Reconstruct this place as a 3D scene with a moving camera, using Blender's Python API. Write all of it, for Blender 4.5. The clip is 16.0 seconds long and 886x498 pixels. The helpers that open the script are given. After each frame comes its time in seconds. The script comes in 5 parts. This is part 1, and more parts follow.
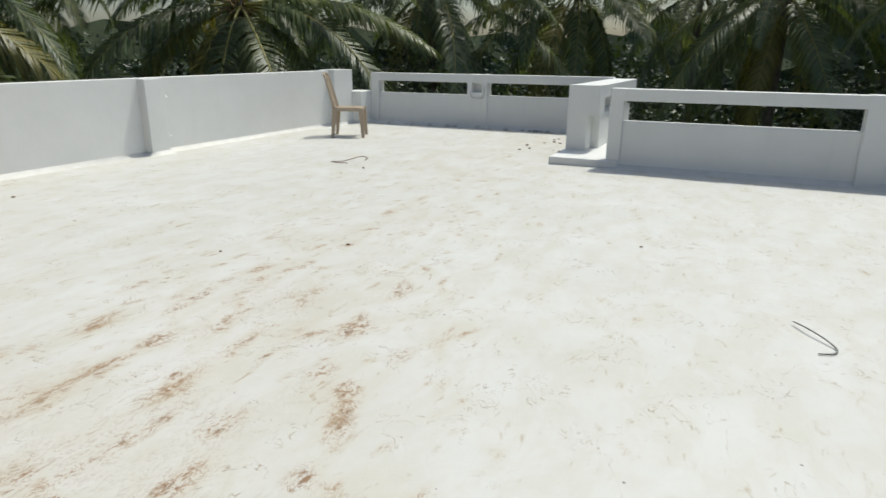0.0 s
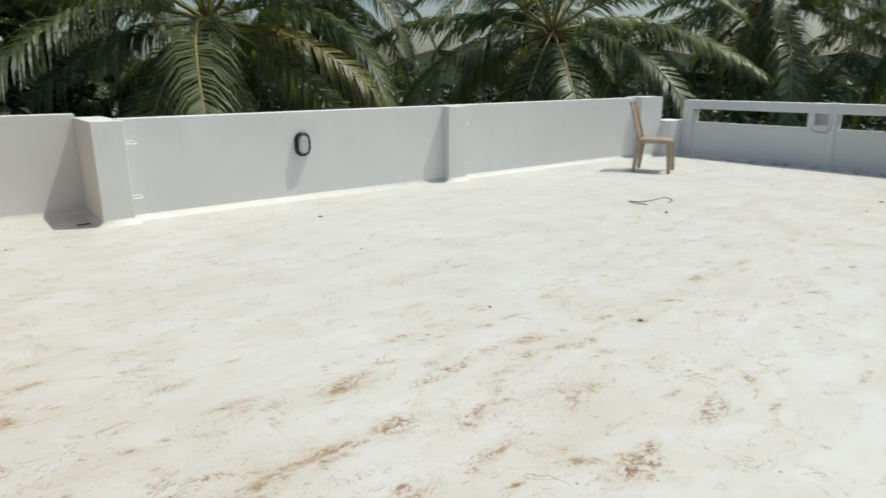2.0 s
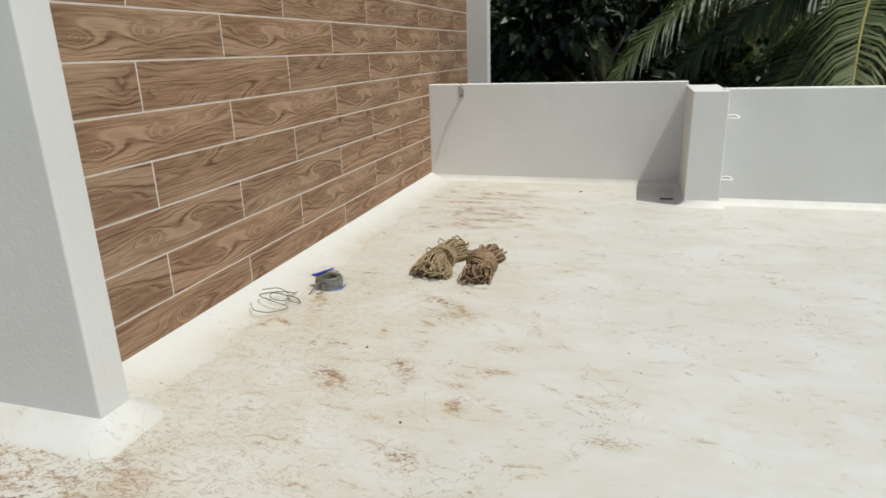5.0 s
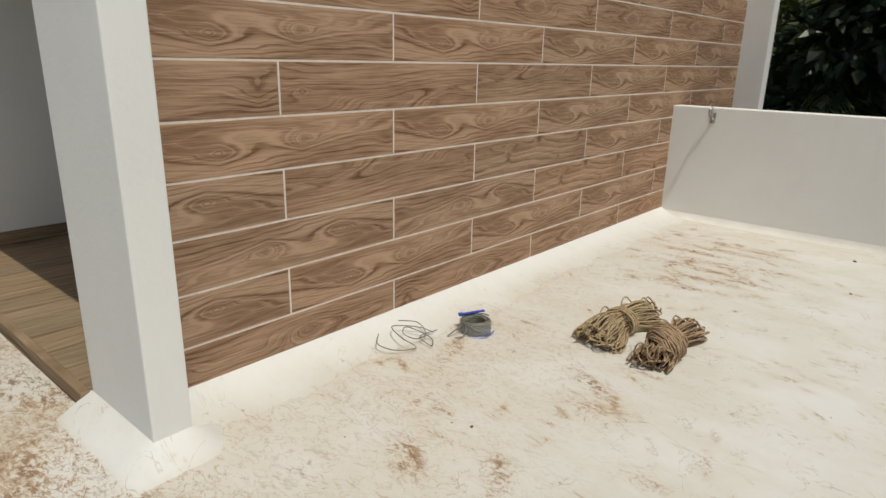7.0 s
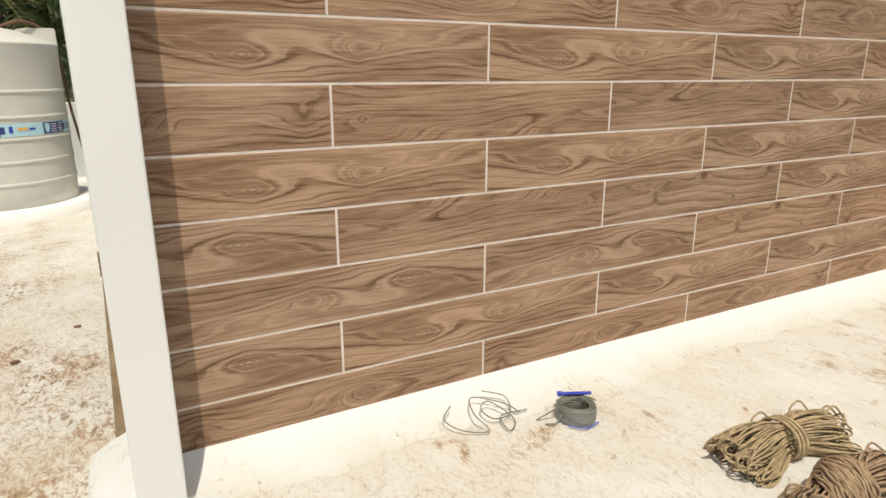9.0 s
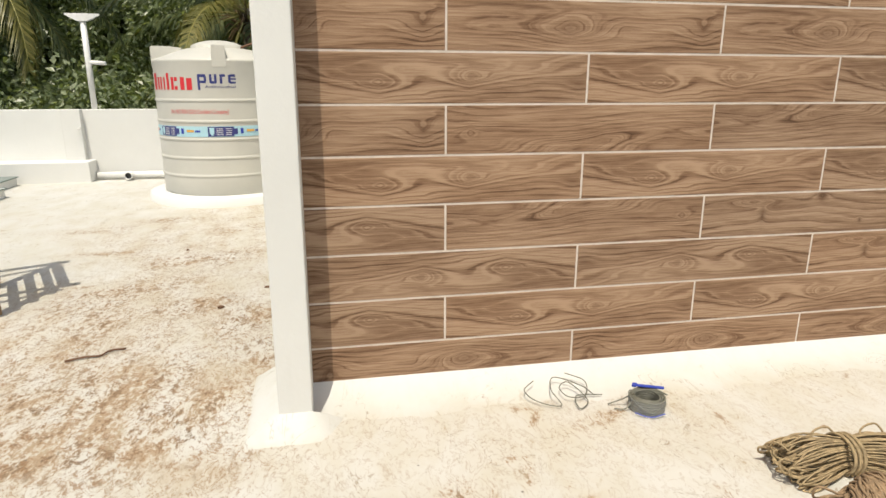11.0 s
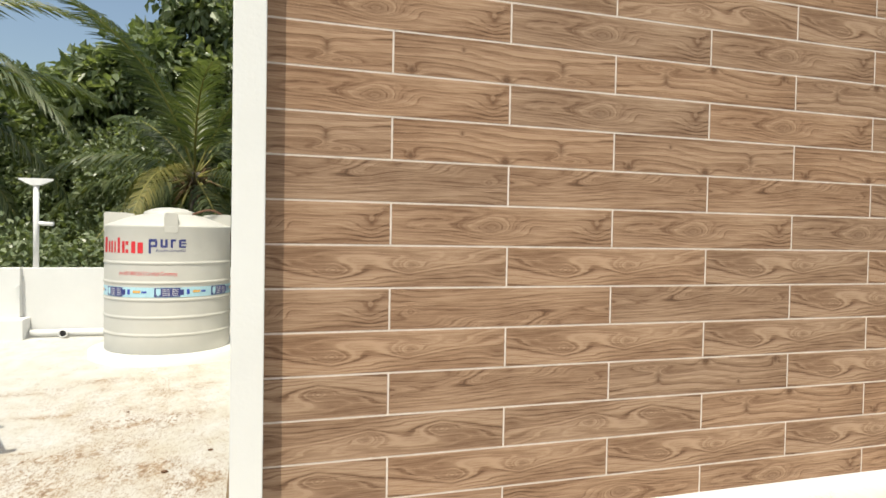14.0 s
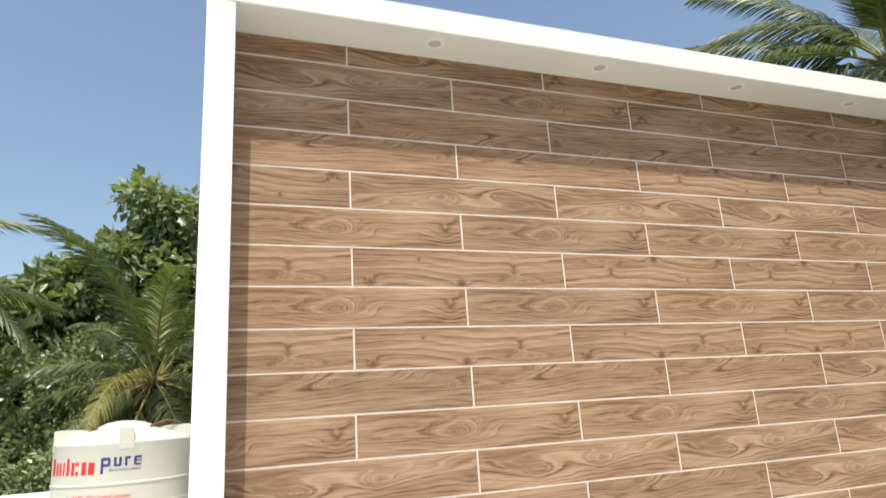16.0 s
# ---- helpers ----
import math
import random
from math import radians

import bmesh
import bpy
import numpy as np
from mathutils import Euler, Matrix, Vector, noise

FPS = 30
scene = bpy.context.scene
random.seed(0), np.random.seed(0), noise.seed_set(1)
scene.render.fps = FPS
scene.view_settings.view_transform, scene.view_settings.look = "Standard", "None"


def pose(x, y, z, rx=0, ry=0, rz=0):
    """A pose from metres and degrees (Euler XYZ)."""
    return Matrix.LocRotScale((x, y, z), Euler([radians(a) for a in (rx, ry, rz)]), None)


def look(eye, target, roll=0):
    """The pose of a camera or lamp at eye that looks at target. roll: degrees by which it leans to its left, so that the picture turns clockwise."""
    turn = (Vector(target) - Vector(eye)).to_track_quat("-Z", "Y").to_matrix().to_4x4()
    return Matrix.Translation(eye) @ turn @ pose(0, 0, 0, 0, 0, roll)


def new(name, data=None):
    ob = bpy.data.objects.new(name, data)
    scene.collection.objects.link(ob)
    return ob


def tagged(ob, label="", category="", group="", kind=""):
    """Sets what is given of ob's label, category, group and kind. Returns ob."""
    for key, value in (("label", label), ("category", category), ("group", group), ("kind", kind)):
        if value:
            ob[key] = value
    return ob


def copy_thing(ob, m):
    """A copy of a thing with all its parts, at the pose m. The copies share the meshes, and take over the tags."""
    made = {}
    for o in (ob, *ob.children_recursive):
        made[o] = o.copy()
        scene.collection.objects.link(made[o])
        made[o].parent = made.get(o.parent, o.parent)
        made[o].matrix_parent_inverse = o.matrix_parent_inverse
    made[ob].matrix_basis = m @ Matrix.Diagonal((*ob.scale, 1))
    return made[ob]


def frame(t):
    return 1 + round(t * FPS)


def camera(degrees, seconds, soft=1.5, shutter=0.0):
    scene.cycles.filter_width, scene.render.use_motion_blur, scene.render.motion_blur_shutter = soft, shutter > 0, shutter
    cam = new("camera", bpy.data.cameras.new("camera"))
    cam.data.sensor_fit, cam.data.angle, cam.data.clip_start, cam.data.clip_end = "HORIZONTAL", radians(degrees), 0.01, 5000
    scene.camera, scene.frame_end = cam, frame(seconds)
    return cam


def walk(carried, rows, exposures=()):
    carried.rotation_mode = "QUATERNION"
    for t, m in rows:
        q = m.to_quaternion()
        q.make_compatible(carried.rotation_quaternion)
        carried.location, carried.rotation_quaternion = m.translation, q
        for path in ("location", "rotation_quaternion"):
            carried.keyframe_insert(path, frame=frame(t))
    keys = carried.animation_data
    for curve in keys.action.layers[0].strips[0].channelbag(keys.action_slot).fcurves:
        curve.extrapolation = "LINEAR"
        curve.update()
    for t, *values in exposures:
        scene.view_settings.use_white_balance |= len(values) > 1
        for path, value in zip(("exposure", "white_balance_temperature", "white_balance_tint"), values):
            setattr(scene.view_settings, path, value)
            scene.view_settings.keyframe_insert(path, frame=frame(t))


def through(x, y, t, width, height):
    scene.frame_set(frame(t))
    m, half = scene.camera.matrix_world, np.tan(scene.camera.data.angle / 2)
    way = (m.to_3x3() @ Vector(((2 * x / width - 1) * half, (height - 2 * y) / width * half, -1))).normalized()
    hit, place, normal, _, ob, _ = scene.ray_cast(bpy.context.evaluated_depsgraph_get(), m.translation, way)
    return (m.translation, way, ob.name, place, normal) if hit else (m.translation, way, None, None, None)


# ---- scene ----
cam = camera(70.3, 16.0, shutter=0.25)
PATH = [
    (0, (-0.109, 0.015, 1.214), (-0.914, 1.748, 0.624), 0.4),
    (0.5, (-0.192, 0.212, 1.224), (-1.217, 1.828, 0.642), 0.6),
    (1, (-0.289, 0.384, 1.243), (-1.509, 1.884, 0.732), 2.7),
    (1.5, (-0.451, 0.523, 1.236), (-1.79, 1.919, 0.73), 2.2),
    (2, (-0.586, 0.623, 1.239), (-2.095, 1.827, 0.716), -0.1),
    (2.5, (-0.689, 0.763, 1.251), (-2.417, 1.63, 0.74), 0.3),
    (3, (-0.801, 0.853, 1.24), (-2.64, 1.42, 0.692), -0.4),
    (3.5, (-0.952, 0.937, 1.242), (-2.853, 1.259, 0.71), -0.9),
    (4, (-1.075, 1.017, 1.243), (-3.0, 1.037, 0.704), -1.9),
    (4.5, (-1.178, 1.128, 1.26), (-3.072, 0.807, 0.703), -0.6),
    (4.7, (-1.223, 1.172, 1.254), (-3.091, 0.75, 0.674), -0.9),
    (6.8, (-1.963, 1.357, 1.244), (-3.455, 0.155, 0.672), 0.2),
    (7, (-2.052, 1.354, 1.261), (-3.5, 0.101, 0.682), 1.2),
    (7.5, (-2.248, 1.354, 1.266), (-3.547, -0.057, 0.701), -1.6),
    (8, (-2.448, 1.359, 1.267), (-3.554, -0.21, 0.704), -0.2),
    (8.5, (-2.608, 1.317, 1.291), (-3.628, -0.298, 0.696), 1.0),
    (9, (-2.799, 1.286, 1.274), (-3.726, -0.403, 0.737), -0.0),
    (9.5, (-2.906, 1.335, 1.294), (-3.645, -0.443, 0.736), -0.9),
    (10, (-2.975, 1.495, 1.310), (-3.479, -0.361, 0.730), -0.4),
    (12.5, (-2.952, 2.136, 1.421), (-3.293, 0.199, 1.057), 0.0),
    (13, (-2.88, 2.175, 1.459), (-3.283, 0.239, 1.164), 0.0),
    (13.5, (-2.863, 2.209, 1.476), (-3.351, 0.276, 1.313), 0.4),
    (14, (-2.851, 2.229, 1.51), (-3.434, 0.316, 1.46), 1.0),
    (14.5, (-2.856, 2.257, 1.541), (-3.48, 0.358, 1.618), -0.5),
    (15, (-2.871, 2.234, 1.567), (-3.513, 0.347, 1.735), -0.9),
    (15.5, (-2.854, 2.286, 1.617), (-3.537, 0.434, 1.941), -2.3),
    (15.7, (-2.82, 2.265, 1.612), (-3.518, 0.433, 2.006), -2.4),
    (16, (-2.859, 2.306, 1.638), (-3.529, 0.49, 2.138), -3.6),
]
EXPOSURES = [(0.0, -0.46, 6350, 4), (4.5, -0.54, 6400, 4), (7.0, -0.64, 6700, 6), (8.0, -0.25, 6900, 7), (9.0, -0.23, 6950, 7), (10.0, -0.21, 7000, 7), (12.5, -0.12, 6950, 6), (14.5, 0.14, 6800, 5), (16.0, 0.38, 6700, 5)]
walk(cam, [(t, look(eye, target, roll)) for t, eye, target, roll in PATH], EXPOSURES)

# ---- world and sun ----
SUN_WAY = Vector((0.15, 0.41, 1.0)).normalized()
world = bpy.data.worlds.new("world")
scene.world = world
world.use_nodes = True
wn = world.node_tree.nodes
sky = wn.new("ShaderNodeTexSky")
sky.sky_type, sky.sun_disc = "NISHITA", False
sky.sun_elevation = math.asin(SUN_WAY.z)
sky.sun_rotation = math.atan2(SUN_WAY.x, SUN_WAY.y)
sky.dust_density, sky.air_density, sky.ozone_density = 3.0, 1.1, 0.7
wn["Background"].inputs["Strength"].default_value = 0.15
world.node_tree.links.new(sky.outputs[0], wn["Background"].inputs["Color"])
sun = new("sun", bpy.data.lights.new("sun", "SUN"))
sun.data.energy, sun.data.angle, sun.data.color = 4.2, radians(0.5), (1.0, 0.95, 0.87)
sun.matrix_world = look(SUN_WAY * 40, (0, 0, 0))


# ---- materials ----
class Nodes:
    def __init__(self, name, roughness=0.6, metallic=0.0):
        self.mat = bpy.data.materials.new(name)
        self.mat.use_nodes = True
        self.tree = self.mat.node_tree
        self.bsdf = self.tree.nodes["Principled BSDF"]
        self.bsdf.inputs["Roughness"].default_value = roughness
        self.bsdf.inputs["Metallic"].default_value = metallic

    def node(self, kind, **inputs):
        n = self.tree.nodes.new(kind)
        for key, value in inputs.items():
            self.put(n.inputs[key.replace("_", " ")], value)
        return n

    def put(self, socket, value):
        if isinstance(value, bpy.types.NodeSocket):
            self.tree.links.new(value, socket)
        else:
            socket.default_value = value

    def coords(self, scale, kind="Object", offset=None):
        tc = self.node("ShaderNodeTexCoord").outputs[kind]
        m = self.node("ShaderNodeMapping", Vector=tc, Scale=scale)
        if offset is not None:
            self.put(m.inputs["Location"], offset)
        return m.outputs[0]

    def noise(self, vec, scale=1.0, detail=4.0, rough=0.5, distortion=0.0):
        n = self.node("ShaderNodeTexNoise", Vector=vec, Scale=scale, Detail=detail, Roughness=rough, Distortion=distortion)
        return n.outputs["Fac"]

    def ramp(self, fac, *stops):
        r = self.node("ShaderNodeValToRGB", Fac=fac)
        e = r.color_ramp.elements
        while len(e) < len(stops):
            e.new(0.5)
        for el, (p, c) in zip(e, stops):
            el.position = p
            el.color = (*c, 1) if isinstance(c, tuple) else (c, c, c, 1)
        return r.outputs[0]

    def math(self, op, a, b=0.0):
        n = self.node("ShaderNodeMath")
        n.operation = op
        self.put(n.inputs[0], a)
        self.put(n.inputs[1], b)
        return n.outputs[0]

    def mix(self, fac, a, b, blend="MIX"):
        n = self.node("ShaderNodeMix")
        n.data_type, n.blend_type = "RGBA", blend
        self.put(n.inputs[0], fac)
        self.put(n.inputs[6], (*a, 1) if isinstance(a, tuple) else a)
        self.put(n.inputs[7], (*b, 1) if isinstance(b, tuple) else b)
        return n.outputs[2]

    def base(self, color):
        self.put(self.bsdf.inputs["Base Color"], (*color, 1) if isinstance(color, tuple) else color)
        return self

    def rough(self, value):
        self.put(self.bsdf.inputs["Roughness"], value)
        return self

    def bump(self, height, strength=0.3, distance=0.01):
        n = self.node("ShaderNodeBump", Height=height, Strength=strength, Distance=distance)
        self.put(self.bsdf.inputs["Normal"], n.outputs[0])
        return self


def wall_paint():
    m = Nodes("white_wall_paint", 0.75)
    v = m.coords((1, 1, 1), "Object")
    blot = m.noise(v, 1.3, 5, 0.6)
    fine = m.noise(v, 60, 3)
    col = m.ramp(blot, (0.3, (0.68, 0.68, 0.655)), (0.7, (0.74, 0.74, 0.715)))
    drip = m.noise(m.coords((9, 9, 0.7)), 1, 4, 0.6)
    col = m.mix(m.ramp(drip, (0.6, 0.0), (0.8, 0.18)), col, (0.58, 0.57, 0.52))
    trowel = m.noise(v, 7, 3, 0.5)
    return m.base(col).bump(m.math("ADD", fine, m.math("MULTIPLY", trowel, 2.0)), 0.25, 0.004).mat


def plain(name, color, roughness=0.6, metallic=0.0, spread=0.12, scale=20, bump=0.15):
    m = Nodes(name, roughness, metallic)
    n = m.noise(m.coords((1, 1, 1)), scale, 4, 0.6)
    lo = tuple(c * (1 - spread) for c in color)
    hi = tuple(min(1, c * (1 + spread)) for c in color)
    return m.base(m.ramp(n, (0.3, lo), (0.7, hi))).bump(n, bump, 0.003).mat


def wood_tile(name, dark, mid, light, knots=(), gloss=0.55, seed=0.0, ring=1.0):
    """Printed wood. knots: rows of x, z, reach along and across, how far the grain parts round it, how far it is drawn along, slant, dark core."""
    m = Nodes(name, gloss)
    m.bsdf.inputs["Specular IOR Level"].default_value = 0.04
    rnd = m.node("ShaderNodeObjectInfo").outputs["Random"]
    shift = 0.0 if knots else 1.0
    off = m.node("ShaderNodeCombineXYZ", X=m.math("ADD", m.math("MULTIPLY", rnd, 37.0 * shift), seed * 7.3), Y=seed * 3.1, Z=m.math("ADD", m.math("MULTIPLY", rnd, 71.0 * shift), seed * 1.7)).outputs[0]
    xyz = m.node("ShaderNodeSeparateXYZ", Vector=m.node("ShaderNodeTexCoord").outputs["Object"]).outputs
    warp = m.noise(m.coords((7, 1, 26), "Object", off), 1.0, 2.0, 0.5)
    warp = m.math("MULTIPLY", m.math("SUBTRACT", warp, 0.5), 0.7)
    drawn, core, about = 0.0, 0.0, 0.0
    for x, z, sx, sz, part_by, draw, slant, spot in knots:
        dx = m.math("SUBTRACT", xyz[0], x)
        dz = m.math("SUBTRACT", m.math("SUBTRACT", xyz[2], z), m.math("MULTIPLY", dx, slant))
        far = m.math("POWER", m.math("DIVIDE", m.math("ABSOLUTE", dx), sx), 1.35)
        far = m.math("ADD", far, m.math("POWER", m.math("DIVIDE", m.math("ABSOLUTE", dz), sz), 1.8))
        near = m.math("POWER", 2.718, m.math("MULTIPLY", m.math("ADD", far, m.math("MULTIPLY", warp, 0.5)), -1.0))
        pull = m.math("SUBTRACT", draw, m.math("MULTIPLY", dz, 13.0 * part_by))
        drawn = m.math("ADD", drawn, m.math("MULTIPLY", near, pull))
        if part_by > 0.25:
            about = m.math("MAXIMUM", about, near)
        if spot:
            core = m.math("ADD", core, m.math("MULTIPLY", m.math("POWER", near, 1.6), spot))
    wave = m.noise(m.coords((1.3, 1, 2.2), "Object", off), 1.0, 1.5, 0.4)
    field = m.math("ADD", m.math("MULTIPLY", xyz[2], 13.0), m.math("ADD", drawn, m.math("MULTIPLY", wave, 2.2)))
    field = m.math("ADD", field, m.math("MULTIPLY", m.noise(m.coords((3.2, 1, 20), "Object", off), 1.0, 2.0, 0.5), 0.5))
    flow = m.node("ShaderNodeCombineXYZ", X=m.math("MULTIPLY", field, 3.1), Y=m.math("MULTIPLY", xyz[0], 0.8), Z=seed).outputs[0]
    band = m.noise(flow, 1.0, 3, 0.55)
    rings = m.ramp(band, (0.36, 0.34), (0.46, 0.63), (0.53, 0.74), (0.61, 0.96), (0.72, 0.78))
    beat = m.math("ADD", m.math("MULTIPLY", field, 13.0), m.math("MULTIPLY", band, 8.0))
    line = m.ramp(m.math("SINE", beat), (0.55, 0.0), (0.95, 1.0))
    patchy = m.ramp(m.noise(m.coords((2.5, 1, 9), "Object", off), 1.0, 3, 0.6), (0.38, 0.25), (0.62, 0.8))
    patchy = m.math("MINIMUM", m.math("ADD", patchy, m.math("MULTIPLY", about, 0.2)), 1.0)
    fibre = m.noise(m.coords((4.5, 1, 120), "Object", off), 1.0, 6, 0.72, 0.4)
    broad = m.noise(m.coords((1.1, 1, 7), "Object", off), 1.0, 3, 0.5, 0.5)
    tone = m.math("ADD", m.math("MULTIPLY", rings, 0.36 * ring), m.math("MULTIPLY", broad, 0.44))
    tone = m.math("ADD", tone, m.math("MULTIPLY", m.math("SUBTRACT", fibre, 0.5), 0.80))
    tone = m.math("SUBTRACT", tone, m.math("MULTIPLY", m.math("MULTIPLY", line, patchy), 0.25))
    tone = m.math("ADD", tone, 0.10 if knots else 0.06)
    col = m.ramp(tone, (0.20, dark), (0.45, mid), (0.72, light))
    if knots:
        col = m.mix(m.math("MINIMUM", core, 0.75), col, tuple(c * 1.15 for c in dark))
    tint = m.ramp(rnd, (0.0, (0.94, 0.94, 0.94)), (0.5, (1.0, 0.98, 0.96)), (1.0, (1.05, 1.0, 0.95)))
    col = m.mix(1.0, col, tint, "MULTIPLY")
    return m.base(col).bump(fibre, 0.12, 0.002).mat


def floor_paint():
    m = Nodes("white_waterproof_floor_coating", 0.62)
    v = m.coords((1, 1, 1))
    dirt = m.node("ShaderNodeAttribute")
    dirt.attribute_name = "dirt"
    clean = m.math("MAXIMUM", m.math("MULTIPLY", dirt.outputs["Fac"], -1.0), 0.0)
    dirt = m.math("MAXIMUM", dirt.outputs["Fac"], 0.0)
    heavy = m.math("MAXIMUM", m.math("MULTIPLY", m.math("SUBTRACT", dirt, 0.46), 1.85), 0.0)
    broad = m.noise(v, 0.9, 5, 0.6)
    patch = m.noise(m.coords((4.6, 2.6, 1)), 1, 7, 0.65, 0.4)
    grit = m.noise(m.coords((17, 9, 1)), 1, 8, 0.72, 0.6)
    fine = m.noise(v, 75, 5, 0.7)
    streak = m.noise(m.coords((17.0, 6.5, 1.0)), 1, 6, 0.68, 0.9)
    crisp = m.noise(m.coords((46, 27, 1)), 1, 8, 0.75, 0.8)
    tread = m.node("ShaderNodeTexVoronoi", Vector=m.coords((1, 0.7, 1)), Scale=52.0).outputs["Distance"]
    col = m.ramp(broad, (0.3, (0.555, 0.55, 0.515)), (0.7, (0.615, 0.615, 0.59)))
    col = m.mix(m.ramp(patch, (0.40, 0.0), (0.64, 0.6)), col, (0.515, 0.495, 0.415))
    worn = m.noise(v, 2.1, 5, 0.6)
    col = m.mix(m.ramp(worn, (0.52, 0.0), (0.75, 0.35)), col, (0.66, 0.665, 0.655))
    thin = m.math("MINIMUM", dirt, 0.5)
    film = m.math("MULTIPLY", m.ramp(m.math("ADD", m.math("MULTIPLY", patch, 0.72), m.math("MULTIPLY", grit, 0.28)), (0.32, 0.30), (0.62, 1.0)), thin)
    col = m.mix(m.math("MINIMUM", m.math("MULTIPLY", film, 0.8), 0.8), col, (0.49, 0.41, 0.295))
    smear = m.math("MULTIPLY", m.ramp(m.math("ADD", m.math("MULTIPLY", crisp, 0.42), m.math("ADD", m.math("MULTIPLY", grit, 0.28), m.math("MULTIPLY", patch, 0.30))), (0.485, 0.0), (0.535, 1.0)), m.math("MULTIPLY", heavy, 0.95))
    col = m.mix(m.math("MINIMUM", smear, 0.75), col, (0.345, 0.225, 0.125))
    dark = m.math("MULTIPLY", m.ramp(m.math("MULTIPLY", crisp, grit), (0.27, 0.0), (0.32, 1.0)), m.math("MULTIPLY", heavy, 0.95))
    col = m.mix(m.math("MINIMUM", dark, 0.7), col, (0.15, 0.085, 0.04))
    dots = m.math("MULTIPLY", m.ramp(tread, (0.22, 1.0), (0.34, 0.0)), m.math("MULTIPLY", m.ramp(grit, (0.5, 0.0), (0.6, 0.8)), heavy))
    col = m.mix(m.math("MINIMUM", dots, 0.7), col, (0.13, 0.085, 0.045))
    wisp = m.noise(m.coords((15, 8, 1)), 1, 5, 0.65, 1.6)
    wisp = m.ramp(m.math("ABSOLUTE", m.math("SUBTRACT", wisp, 0.5)), (0.008, 1.0), (0.03, 0.0))
    wisp = m.math("MULTIPLY", wisp, m.math("MULTIPLY", m.ramp(crisp, (0.40, 0.0), (0.52, 1.0)), m.ramp(dirt, (0.16, 0.0), (0.6, 0.85))))
    col = m.mix(wisp, col, (0.27, 0.155, 0.075))
    scuff = m.math("MULTIPLY", m.ramp(streak, (0.59, 0.0), (0.68, 0.8)), m.ramp(patch, (0.44, 0.0), (0.56, 1.0)))
    col = m.mix(scuff, col, (0.36, 0.28, 0.18))
    curl = m.noise(m.coords((5.5, 4.0, 1)), 1, 3, 0.6, 1.2)
    curl = m.ramp(m.math("ABSOLUTE", m.math("SUBTRACT", curl, 0.5)), (0.003, 1.0), (0.009, 0.0))
    where = m.math("MULTIPLY", m.ramp(m.noise(m.coords((3.1, 3.1, 1)), 1, 3, 0.6), (0.49, 0.0), (0.57, 1.0)), m.ramp(crisp, (0.42, 0.0), (0.55, 0.8)))
    col = m.mix(m.math("MULTIPLY", curl, where), col, (0.27, 0.21, 0.14))
    speck = m.node("ShaderNodeTexVoronoi", Vector=v, Scale=5.5).outputs["Distance"]
    col = m.mix(m.ramp(speck, (0.022, 0.85), (0.034, 0.0)), col, (0.09, 0.075, 0.06))
    col = m.mix(m.math("MULTIPLY", clean, m.ramp(grit, (0.3, 1.0), (0.75, 0.55))), col, (0.645, 0.645, 0.625))
    h = m.math("ADD", m.math("MULTIPLY", fine, 0.5), m.math("ADD", grit, m.math("MULTIPLY", patch, 2.0)))
    return m.base(col).bump(h, 0.22, 0.005).mat


def leaf_material(name, dark, mid, light, through=0.25, gloss=0.42):
    m = Nodes(name, gloss)
    info = m.node("ShaderNodeObjectInfo").outputs["Random"]
    isle = m.node("ShaderNodeNewGeometry").outputs["Random Per Island"]
    n = m.noise(m.coords((1, 1, 1)), 0.8, 3)
    t = m.math("ADD", m.math("MULTIPLY", isle, 0.45), m.math("ADD", m.math("MULTIPLY", info, 0.3), m.math("MULTIPLY", n, 0.4)))
    col = m.ramp(t, (0.25, dark), (0.55, mid), (0.92, light))
    m.base(col)
    if through:
        tr = m.node("ShaderNodeBsdfTranslucent", Color=m.mix(1.0, col, (1.3, 1.35, 0.5), "MULTIPLY"))
        mx = m.node("ShaderNodeMixShader", Fac=through)
        m.tree.links.new(m.bsdf.outputs[0], mx.inputs[1])
        m.tree.links.new(tr.outputs[0], mx.inputs[2])
        m.tree.links.new(mx.outputs[0], m.tree.nodes["Material Output"].inputs["Surface"])
    return m.mat


